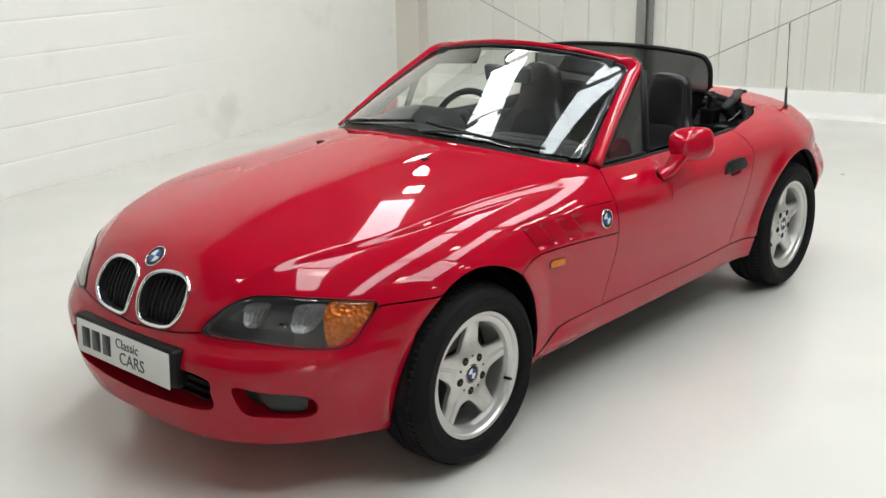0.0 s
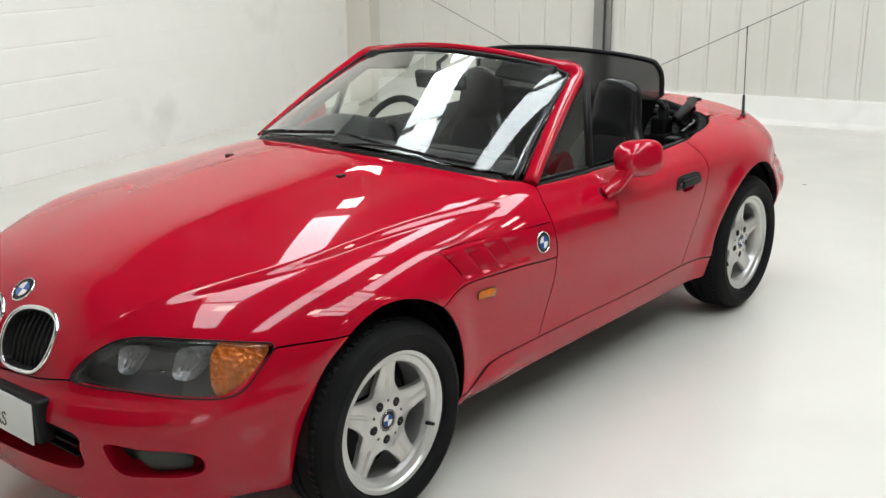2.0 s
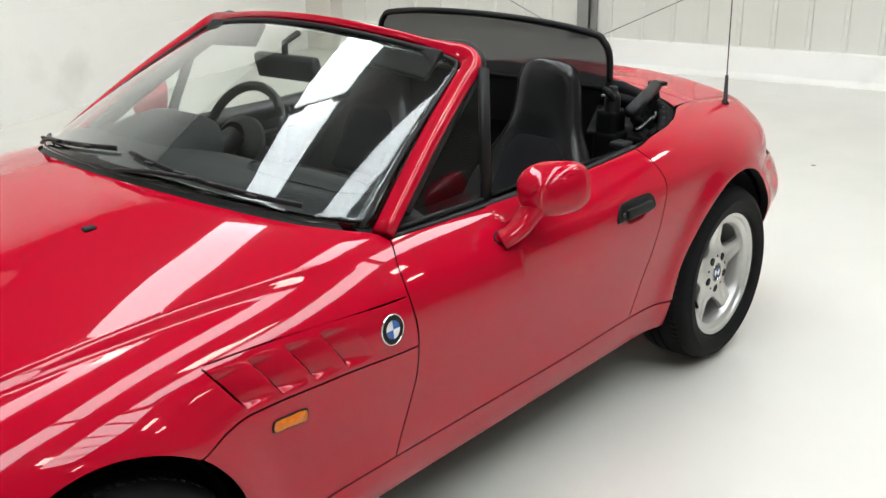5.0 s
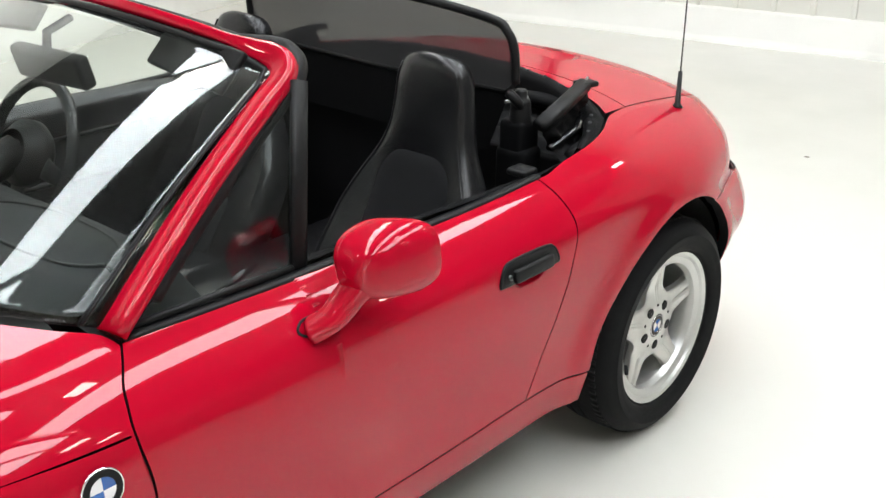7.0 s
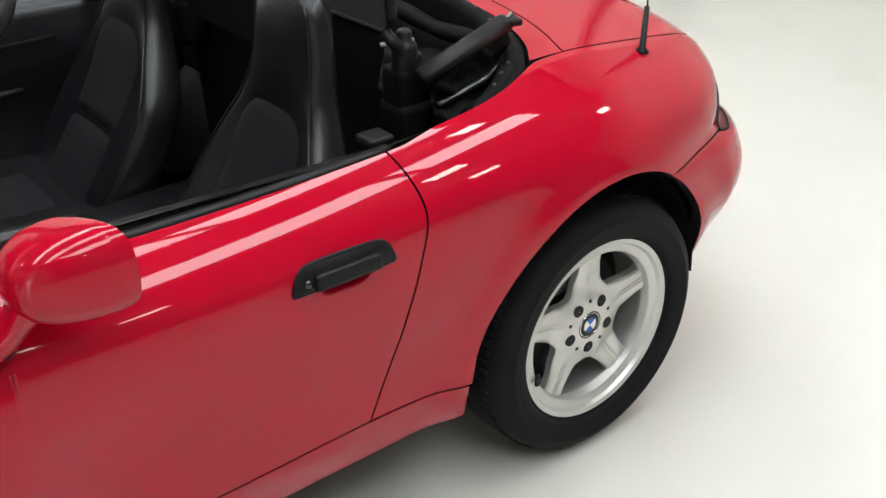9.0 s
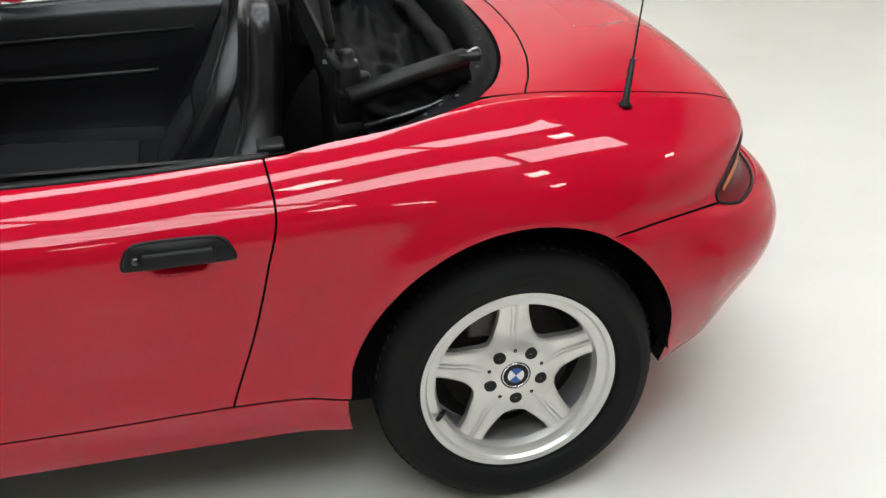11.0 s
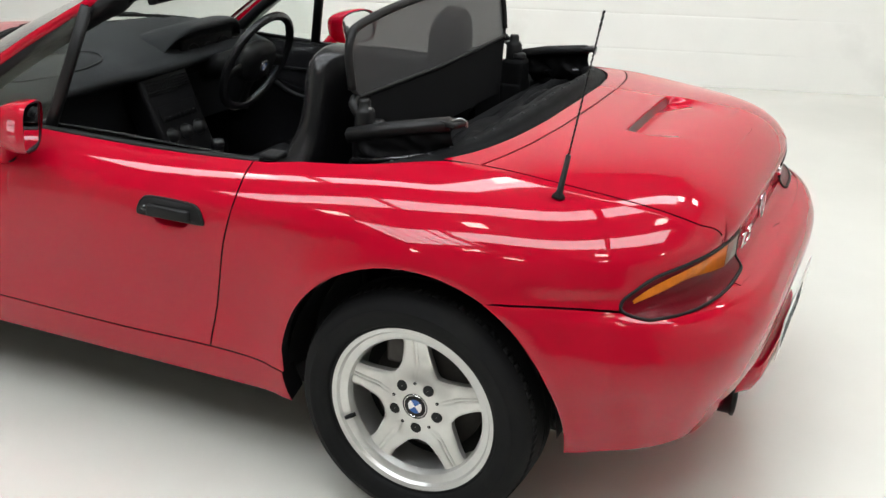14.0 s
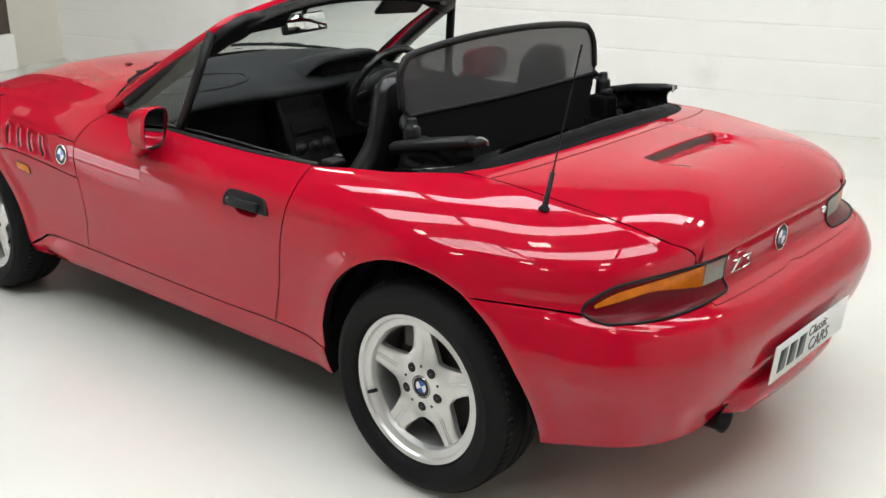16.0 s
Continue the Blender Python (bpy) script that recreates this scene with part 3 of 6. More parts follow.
GAP = .0024
ARCH_F = (AXLE, .322, .338, .378)
ARCH_R = (-AXLE, .372, .370, .381)
bumper_top = curve((0, .52), (.2, .535), (.36, .556), (.575, .545), (.685, .535), (.712, .56), (.738, .632), (.84, .628))
gill_low = curve((.3, .624), (.41, .626), (.65, .645), (.893, .656), (.96, .645), (1.04, .615), (1.3, .55))
gill_high = curve((.3, .752), (.435, .753), (.7, .765), (.968, .768))
door_front = curve((.30, .455), (.363, .443), (.464, .415), (.57, .400), (.654, .405), (.75, .418), (.80, .405), (.835, .375), (.86, .345))
door_rear = curve((.30, -.605), (.354, -.622), (.506, -.673), (.66, -.714), (.78, -.742), (.835, -.735), (.87, -.725))
low_line = curve((1.0, .256), (.89, .262), (.81, .295), (.73, .330), (.64, .336), (.4, .335), (-.3, .330), (-.617, .336), (-.78, .330), (-.9, .318))
cowl_x = curve((0, .665), (.15, .655), (.29, .628), (.45, .575), (.56, .515), (.65, .43), (.70, .372), (.74, .36), (.9, .40))
lid_y = curve((-1.2, .60), (-1.3, .598), (-1.46, .592), (-1.65, .582), (-1.75, .560), (-1.81, .530), (-1.85, .480), (-1.9, .44), (-2.1, .42))
well_y = curve((-.7, .722), (-.97, .696), (-1.09, .664), (-1.15, .635), (-1.21, .61), (-1.3, .60))
rear_low = curve((-1.40, .636), (-1.6, .637), (-1.714, .631), (-1.82, .6205), (-1.9, .6185), (-2.1, .6185))

headlight_line = round_outline([(.331, .566), (.385, .636), (.454, .668), (.598, .664), (.700, .650), (.731, .636), (.728, .585), (.708, .530), (.626, .532), (.498, .545), (.376, .548)], 5)
kidney_line = round_outline([(.026, .664), (.085, .692), (.180, .692), (.230, .662), (.236, .600), (.195, .551), (.110, .537), (.045, .545), (.022, .600)], 6)
intake_line = round_outline([(.375, .425), (.386, .38), (.372, .318), (.2, .308), (0, .300), (-.2, .308), (-.372, .318), (-.386, .38), (-.375, .425), (-.2, .445), (0, .45), (.2, .445)], 4)
fog_line = round_outline([(.462, .405), (.55, .394), (.61, .385), (.640, .362), (.636, .318), (.61, .300), (.55, .305), (.480, .318)], 5)
tail_line = round_outline([(.733, .637), (.708, .675), (.660, .706), (.550, .724), (.400, .722), (.334, .718), (.336, .69), (.338, .66), (.341, .633), (.40, .628), (.55, .623), (.69, .6175), (.722, .6185)], 5)
gill_cut = np.array([(.423, .7535), (.6, .760), (.8, .767), (.955, .768), (.968, .762), (.93, .70), (.895, .657), (.65, .645), (.41, .6275), (.404, .66)])
scoop_half = curve((-1.538, .215), (-1.60, .222), (-1.68, .205), (-1.80, .15))
sx = np.linspace(-1.538, -1.80, 24)
scoop_cut = np.concatenate([np.stack([sx, scoop_half(sx)], -1), np.stack([sx, -scoop_half(sx)], -1)[::-1]])

# ---- the car ----
car = tagged(new("sports_car"), "glossy bright red two-seat roadster with its hood folded down", "car")
car.empty_display_size = .3


def ease(n, a=0.0, b=1.0):
    return np.linspace(a, b, n)


# bonnet: a clamshell from the screen to the bumper and down to the arches
def bonnet_low(p):
    x, y, z = p[..., 0], p[..., 1], p[..., 2]
    line = np.where(x < 1.03, np.maximum(gill_low(x), arch_z(x, *ARCH_F)), np.where(x < 1.42, arch_z(x, *ARCH_F), 0))
    line = np.where(x >= 1.2, np.maximum(line, bumper_top(np.abs(y))), line)
    return z - line - GAP


s_end = 1.45 + .5 * 1.49
u = np.concatenate([np.linspace(.40, 1.0, 66)[:-1], np.linspace(1.0, 1.5, 70)[:-1], np.linspace(1.5, s_end, 90)])
low = find_phi(u, bonnet_low, 0, 1.9)
stop = np.argmax(low < .02) if (low < .02).any() else len(u)
u, low = u[:stop], np.maximum(low[:stop], 0)
v = np.concatenate([np.linspace(0, .5, 44)[:-1], np.linspace(.5, 1, 110)])
S, PHI = np.broadcast_to(u[:, None], (len(u), len(v))).copy(), v[None] * low[:, None]
P = wrap(S, PHI)
blend = np.clip((1.0 - u) / .6, 0, 1)[:, None]
for _ in range(3):
    edge = np.maximum(cowl_x(P[..., 1]), door_front(P[..., 2]))[0] + GAP
    S = u[:, None] + blend * (edge[None] - .40)
    P = wrap(S, v[None] * np.interp(S, u, low))
bonnet = panel("bonnet", P, car, holes=[("yz", headlight_line, 1), ("yz", kidney_line, 1), ("xz!", gill_cut, 1)], both=True, flange=.02, label="glossy red clamshell bonnet")

# lower front wings, doors, sills
z = ease(30)
t = ease(40)
P = np.zeros((40, 30, 3))
for i, a in enumerate(t):
    zz = low_line(.65) + GAP + (gill_low(np.full(30, .65)) - low_line(.65)) * z
    for _ in range(4):
        xa = AXLE - .338 * np.sqrt(np.clip(1 - ((zz - HUB_Z) / .378) ** 2, 0, 1))
        xd = door_front(zz) + GAP
        xx = xd + (xa - xd) * a
        zz = low_line(xx) + GAP + (gill_low(xx) - 2 * GAP - low_line(xx)) * z
    P[i] = on_side(xx, zz)
panel("front_wing", P, car, label="red lower front wing panel")

belt = .722
nz, nx = 170, 200
P = np.zeros((nx, nz, 3))
phi_t = find_phi(np.full(nx, 0.) + ease(nx, .36, -.73), lambda p: belt - p[..., 1])
phi_b = find_phi(np.full(nx, 0.) + ease(nx, .44, -.62), lambda p: p[..., 2] - low_line(p[..., 0]) - GAP, 0, 2.2)
a = ease(nx)[:, None]
PH = phi_t[:, None] + (phi_b - phi_t)[:, None] * ease(nz)[None]
X = ease(nx, .40, -.68)[:, None] + 0 * PH
for _ in range(4):
    P = wrap(X, PH)
    f, r = door_front(P[..., 2]) - GAP, door_rear(P[..., 2]) + GAP
    X = f + (r - f) * a
P = wrap(X, PH)


def finger_cup(x, z):
    """The hollow under the door handle."""
    k = np.clip(1 - ((x + .556) / .056) ** 4 - ((z - .702) / .025) ** 2, 0, 1)
    return .015 * k * k * (3 - 2 * k)


panel("door", P, car, label="red door skin", dent=finger_cup)

x, zz = ease(60), ease(8)
z0 = .226
Z = z0 + (low_line(ease(60, .9, -.86)) - GAP - z0)[:, None] * zz[None]
XA = AXLE - .338 * np.sqrt(np.clip(1 - ((Z - HUB_Z) / .378) ** 2, 0, 1))
XR = -AXLE + .372 * np.sqrt(np.clip(1 - ((Z - HUB_Z) / .381) ** 2, 0, 1))
panel("sill", on_side(XA + (XR - XA) * x[:, None], Z), car, flange=.06, label="red sill panel between the wheel arches")

# rear wings
def rear_bottom(p):
    x, z = p[..., 0], p[..., 2]
    line = np.where(x > -.86, low_line(x), np.where(x > -1.435, arch_z(x, *ARCH_R), rear_low(x)))
    return z - line - GAP


s_tail = -1.4 - .5 * 1.45
u = np.concatenate([np.linspace(-.62, -.85, 22)[:-1], -AXLE + .371 * np.cos(np.linspace(0, math.pi, 70))[:-6], np.linspace(-1.577, s_tail, 60)])
u = np.sort(u)[::-1]
u = u[np.concatenate([[True], np.diff(u) < -1e-4])]
bot = find_phi(u, rear_bottom, .2, 2.2)
top = find_phi(u, lambda p: np.where(p[..., 0] > -1.3, well_y(p[..., 0]), lid_y(p[..., 0]) + GAP) - p[..., 1], 0, 2)
ok = np.argmax(bot - top < .01) if (bot - top < .01).any() else len(u)
u, bot, top = u[:ok], bot[:ok], top[:ok]
v = ease(70)
PH = top[:, None] + (bot - top)[:, None] * v[None]
S = u[:, None] + 0 * PH
P = wrap(S, PH)
for _ in range(3):
    edge = door_rear(P[..., 2][0]) - GAP
    bl = np.clip((u + .86) / .24, 0, 1)[:, None]
    S = u[:, None] + bl * (edge[None] - u[0])
    P = wrap(S, PH)
panel("rear_wing", P, car, holes=[("yz", tail_line, -1)], flange=.03, label="glossy red rear wing")

# deck strip behind the hood well, and the boot lid
well_x = curve((0, -1.335), (.2, -1.330), (.35, -1.312), (.453, -1.285), (.54, -1.245), (.598, -1.20))
lid_front = curve((0, -1.392), (.2, -1.386), (.384, -1.364), (.5, -1.335), (.598, -1.298))
y = ease(50, 0, .598)
t = ease(8)
P = on_top(well_x(y)[None] + (lid_front(y) + GAP - well_x(y))[None] * t[:, None], y[None])
panel("deck_panel", P, car, both=True, flange=.03, label="red strip between hood well and boot lid")


def lid_edge(p):
    return np.minimum(lid_y(p[..., 0]) - GAP - np.abs(p[..., 1]), p[..., 2] - .6195)


u = np.concatenate([np.linspace(-1.30, -1.7, 50)[:-1], np.linspace(-1.7, s_tail - .06, 60)])
edge = find_phi(u, lid_edge, 0, 1.8)
ok = np.argmax(edge < .02) if (edge < .02).any() else len(u)
u, edge = u[:ok], edge[:ok]
v = ease(60)
PH = edge[:, None] * v[None]
S = u[:, None] + 0 * PH
P = wrap(S, PH)
for _ in range(3):
    front = lid_front(P[..., 1][0]) - GAP
    S = u[:, None] + np.clip((u + 1.6) / .3, 0, 1)[:, None] * (front[None] - u[0])
    P = wrap(S, PH)
boot_lid = panel("boot_lid", P, car, both=True, holes=[("yz", tail_line, -1), ("xy!", scoop_cut, 1)], flange=.02, label="red boot lid with a shallow raised scoop")


# bumpers
def bumper(name, sgn, arch, low, topline, holes, label):
    ax, ra, high = arch
    nz, nt = 46, 110
    P = np.zeros((nt, nz, 3))
    w = ease(nz)
    th = np.broadcast_to(ease(nt)[:, None], (nt, nz)) * 1.2
    hi = np.full((nt, nz), .55)
    for _ in range(6):
        foot = low + (.046 * np.exp(-((P[:, :1, 1] - .345) / .05) ** 4) if sgn < 0 else 0)
        Z = foot + (hi - foot) * w[None]
        xe = ax + sgn * ra * np.sqrt(np.clip(1 - ((Z - HUB_Z) / high) ** 2, 0, 1))
        side = on_side(xe, Z)[..., 1]
        end = np.arctan2(side, sgn * xe - 1.25)
        th = end * ease(nt)[:, None]
        d = np.stack([sgn * np.cos(th), np.sin(th), 0 * th], -1)
        P = shoot(np.stack([0 * Z + sgn * 1.25, 0 * Z, Z], -1), d)
        hi = (topline(P[:, -1:]) - GAP) + 0 * Z
    return panel(name, P, car, holes=holes, both=True, flange=.03, label=label)


front_bumper = bumper("front_bumper", 1, (AXLE, .322, .378), .195, lambda p: bumper_top(np.abs(p[..., 1])), [("yz!", intake_line, 1), ("yz!", fog_line, 1)], "red front bumper with lower intake and fog lamp recesses")
rear_bumper = bumper("rear_bumper", -1, (-AXLE, .370, .381), .240, lambda p: rear_low(p[..., 0]), [], "red rear bumper")

# dark inner shell, added behind the panels so that no gap shows daylight
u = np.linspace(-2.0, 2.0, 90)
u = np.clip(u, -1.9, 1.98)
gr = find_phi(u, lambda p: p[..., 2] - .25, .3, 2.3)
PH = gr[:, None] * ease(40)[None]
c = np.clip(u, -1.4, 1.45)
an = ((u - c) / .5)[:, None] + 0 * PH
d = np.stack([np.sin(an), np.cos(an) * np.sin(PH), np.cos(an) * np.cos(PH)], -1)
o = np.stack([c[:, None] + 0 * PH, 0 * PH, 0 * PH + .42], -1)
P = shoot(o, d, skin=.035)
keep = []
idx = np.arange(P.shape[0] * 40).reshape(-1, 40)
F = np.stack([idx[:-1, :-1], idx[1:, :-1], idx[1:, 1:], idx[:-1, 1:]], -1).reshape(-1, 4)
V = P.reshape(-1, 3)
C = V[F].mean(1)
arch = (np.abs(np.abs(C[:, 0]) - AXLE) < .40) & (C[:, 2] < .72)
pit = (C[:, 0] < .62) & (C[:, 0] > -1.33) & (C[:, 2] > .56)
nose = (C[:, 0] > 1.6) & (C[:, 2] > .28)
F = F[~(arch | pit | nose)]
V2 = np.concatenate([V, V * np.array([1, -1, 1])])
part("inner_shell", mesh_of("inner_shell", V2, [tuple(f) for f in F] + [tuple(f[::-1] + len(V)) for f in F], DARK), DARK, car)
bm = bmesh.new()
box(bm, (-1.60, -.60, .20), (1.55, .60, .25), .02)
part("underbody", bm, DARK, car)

# ---- wheels ----
RIM, TYRE = .2195, .3155


def make_wheel():
    """Five-spoke alloy wheel with its tyre; the outer face looks along +y, hub cap at nought."""
    bm = bmesh.new()
    lathe(bm, [(.178, -.012), (.184, .006), (.190, .010), (.203, .012), (.2085, .020), (RIM, .023), (RIM, .014), (.212, .006), (.2, -.02), (.192, -.06), (.190, -.15), (.205, -.17), (RIM, -.175)], 96)
    wheel = part("wheel", bm, ALLOY_CUT, car, "silver five-spoke alloy wheel", angle=35)
    bm = bmesh.new()
    half = curve((.03, math.pi / 5), (.098, math.pi / 5), (.101, .54), (.106, .455), (.115, .375), (.128, .305), (.145, .24), (.16, .205), (.172, .19), (.183, .195))
    face = curve((.03, -.004), (.06, -.006), (.085, -.012), (.11, -.016), (.15, -.010), (.182, -.006))
    rs = [.034 + .148 * i / 30 for i in range(31)]
    ts = [-1 + 2 * i / 40 for i in range(41)]
    for k in range(5):
        grid = []
        for r in rs:
            row = []
            for t in ts:
                h = float(half(r))
                a = k * 2 * math.pi / 5 + t * h
                dist = t * h * r
                y = float(face(r)) - .005 * abs(t) ** 5 * min(1, max(0, (r - .092) / .02))
                if r > .07:
                    y -= .0025 * math.exp(-((abs(dist) - .0045) / .0018) ** 2) * min(1, (r - .07) / .02)
                row.append(bm.verts.new((r * math.sin(a), y, r * math.cos(a))))
            grid.append(row)
        for a, b in zip(grid, grid[1:]):
            for i in range(40):
                bm.faces.new((a[i], a[i + 1], b[i + 1], b[i]))
        for side in (0, 40):
            line = [g[side] for g in grid if Vector((g[side].co.x, 0, g[side].co.z)).length > .0975]
            back = [bm.verts.new(v.co + Vector((0, -.017, 0))) for v in line]
            for i in range(len(line) - 1):
                bm.faces.new((line[i], line[i + 1], back[i + 1], back[i]))
    bmesh.ops.remove_doubles(bm, verts=bm.verts, dist=1e-4)
    part("spokes", bm, ALLOY, wheel, angle=50)
    bm = bmesh.new()
    prof = [(.214, .012), (.218, .022), (.222, .0245), (.226, .0245), (.229, .032), (.233, .036), (.250, .042), (.262, .0425), (.266, .0445), (.272, .0445), (.276, .041), (.288, .036), (.297, .029), (.3035, .017), (.309, .001), (.3125, -.014), (.3145, -.03), (TYRE, -.045), (TYRE, -.062), (.309, -.064), (.309, -.070), (TYRE, -.072),
            (TYRE, -.098), (.309, -.100), (.309, -.106), (TYRE, -.108), (.313, -.125), (.308, -.15), (.297, -.17), (.27, -.19), (.24, -.188), (.214, -.17)]
    lathe(bm, prof, 120)
    tyre = part("tyre", bm, RUBBER, wheel, "black road tyre", angle=40)
    bm = bmesh.new()
    for i in range(84):
        m = Matrix.Rotation(2 * math.pi * i / 84, 4, "Y")
        box(bm, (-.0075, -.026, .3095), (.0075, .001, .3130), 0, m=m @ Matrix.Shear("XY", 4, (0, 0)))
    tagged(part("tread", bm, RUBBER, wheel), "", "", "", "stuff")
    bm = bmesh.new()
    lathe(bm, [(.001, -.006), (.030, -.006), (.036, -.0075), (.0365, -.012)], 40)
    part("brake_hub", bm, BLACK, wheel)
    bm = bmesh.new()
    lathe(bm, [(.001, -.075), (.15, -.075), (.151, -.085), (.001, -.085)], 60)
    part("brake_disc", bm, DISC, wheel, "dull steel brake disc")
    # added black plate, no part of a wheel, painting the openings' shade
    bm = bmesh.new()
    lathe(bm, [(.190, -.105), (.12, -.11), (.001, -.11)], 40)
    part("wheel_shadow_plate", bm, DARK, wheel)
    # bolt and pin holes are dark discs on the face, their shade painted
    for k in range(5):
        a = (k + .5) * 2 * math.pi / 5
        bm = bmesh.new()
        lathe(bm, [(.001, -.003), (.0125, -.003), (.0142, -.0036), (.0146, -.009)], 20, Matrix.Translation((.060 * math.sin(a), -.0015, .060 * math.cos(a))))
        part("bolt_hole_disc", bm, DARK, wheel)
        b = k * 2 * math.pi / 5
        bm = bmesh.new()
        lathe(bm, [(.001, -.003), (.0042, -.003), (.0046, -.009)], 12, Matrix.Translation((.062 * math.sin(b), -.0020, .062 * math.cos(b))))
        part("pin_hole_disc", bm, DARK, wheel)
    bm = bmesh.new()
    a = radians(-107)
    tube(bm, [(.174 * math.sin(a), .004, .174 * math.cos(a)), (.186 * math.sin(a), .014, .186 * math.cos(a)), (.197 * math.sin(a), .022, .197 * math.cos(a))], [.0055, .006, .005], 10)
    part("valve", bm, BLACK, wheel, "black rubber valve")
    roundel(wheel, Matrix.Translation((0, -.0055, 0)), .031)
    return wheel


def roundel(parent, m, r):
    """A round enamel badge, black rim and blue and white quarters, facing local +y."""
    bm = bmesh.new()
    lathe(bm, [(r, -.002), (r, .001), (r * .97, .0022), (r * .93, .0022), (r * .92, .001)], 40, m)
    badge = part("badge_ring", bm, CHROME, parent, "chrome-edged round badge")
    base = badge if parent is car else parent
    bm = bmesh.new()
    lathe(bm, [(.0005, .0006), (r * .93, .0012)], 40, m)
    part("badge_rim", bm, BLACK, base)
    for k in range(4):
        bm = bmesh.new()
        c = bm.verts.new(m @ Vector((0, .0024, 0)))
        ring = [bm.verts.new(m @ Vector((r * .60 * math.sin(k * math.pi / 2 + i * math.pi / 16), .0022, r * .60 * math.cos(k * math.pi / 2 + i * math.pi / 16)))) for i in range(9)]
        for i in range(8):
            bm.faces.new((c, ring[i], ring[i + 1]))
        part("badge_quarter", bm, BLUE if k % 2 else BADGE_WHITE, base)
    return badge


wheel = make_wheel()
wheel.matrix_basis = pose(AXLE, .805, HUB_Z, 0, -5, 0)
for x, y, a in ((-AXLE, .805, -143), (AXLE, -.805, 40), (-AXLE, -.805, 10)):
    copy_thing(wheel, pose(x, y, HUB_Z, 0, a, 0 if y > 0 else 180))
for x in (AXLE, -AXLE):
    bm = bmesh.new()
    box(bm, (x + .02, .705, HUB_Z + .085), (x + .10, .765, HUB_Z + .165), .012, 2)
    part("brake_caliper", bm, DISC, car, "grey brake caliper behind the spokes")
for x, y in ((AXLE, 1), (-AXLE, 1), (AXLE, -1), (-AXLE, -1)):
    bm = bmesh.new()
    n = 40
    rings = []
    rx = (.318, .332) if x > 0 else (.374, .362)
    for f, yy in ((1.0, .79), (.995, .55), (.1, .50)):
        rings.append([bm.verts.new((x + f * rx[math.cos(math.pi * 2 * i / n) < 0] * math.cos(math.pi * 2 * i / n), y * yy, HUB_Z + f * (.372 if x > 0 else .378) * math.sin(math.pi * 2 * i / n))) for i in range(n)])
    for a, b in zip(rings, rings[1:]):
        for i in range(n):
            if min(a[i].co.z, a[(i + 1) % n].co.z) > .275:
                bm.faces.new((a[i], a[(i + 1) % n], b[(i + 1) % n], b[i]))
    bmesh.ops.delete(bm, geom=[v for v in bm.verts if not v.link_faces], context="VERTS")
    part("arch_liner", bm, BLACK, car)

# ---- lamps, grilles, badges and trim on the skin ----
def skin_line(outline, proj, sign=1, lift=.0):
    """An outline laid on the skin."""
    o = np.asarray(outline)
    p = on_front(o[:, 0], o[:, 1], sign) if proj == "yz" else on_side(o[:, 0], o[:, 1]) if proj == "xz" else on_top(o[:, 0], o[:, 1])
    return p + skin_normal(p) * lift


def loop_tube(bm, pts, radius, n=8, flat=1.0):
    """A bar along a closed line."""
    pts = [Vector(p) for p in pts]
    rings, c = [], len(pts)
    for i, p in enumerate(pts):
        d = (pts[(i + 1) % c] - pts[i - 1]).normalized()
        nn = Vector(skin_normal(np.array([tuple(p)]))[0])
        a = d.cross(nn).normalized()
        rings.append([bm.verts.new(p + radius * (a * math.cos(2 * math.pi * k / n) + flat * nn * math.sin(2 * math.pi * k / n))) for k in range(n)])
    for i in range(c):
        a, b = rings[i], rings[(i + 1) % c]
        for k in range(n):
            bm.faces.new((a[k], a[(k + 1) % n], b[(k + 1) % n], b[k]))


def patch(outline, proj, sign=1, depth=0.0, rings=8, dome=0.0, shrink=1.0):
    """A filled piece of skin inside an outline, moved along the skin's normal by depth; dome lifts its middle."""
    o = np.asarray(outline)
    c = o.mean(0)
    bm = bmesh.new()
    rows = []
    for k in range(rings + 1):
        f = (1 - k / rings) * shrink
        q = c + (o - c) * max(f, 1e-3)
        p = on_front(q[:, 0], q[:, 1], sign) if proj == "yz" else on_side(q[:, 0], q[:, 1]) if proj == "xz" else on_top(q[:, 0], q[:, 1])
        p = p + skin_normal(p) * (depth + dome * (1 - (f / shrink) ** 2))
        rows.append([bm.verts.new(v) for v in p])
    for a, b in zip(rows, rows[1:]):
        for i in range(len(o)):
            bm.faces.new((a[i], a[(i + 1) % len(o)], b[(i + 1) % len(o)], b[i]))
    return bm


def flip(bm):
    """The same piece on the car's other side."""
    for v in bm.verts:
        v.co.y *= -1
    bmesh.ops.reverse_faces(bm, faces=bm.faces)
    return bm


def pair(name, make, mat, parent, label="", **k):
    """A part and its mirror image."""
    a = part(name, make(), mat, parent, label, **k)
    b = part(name, flip(make()), mat, parent, label, **k)
    return a, b


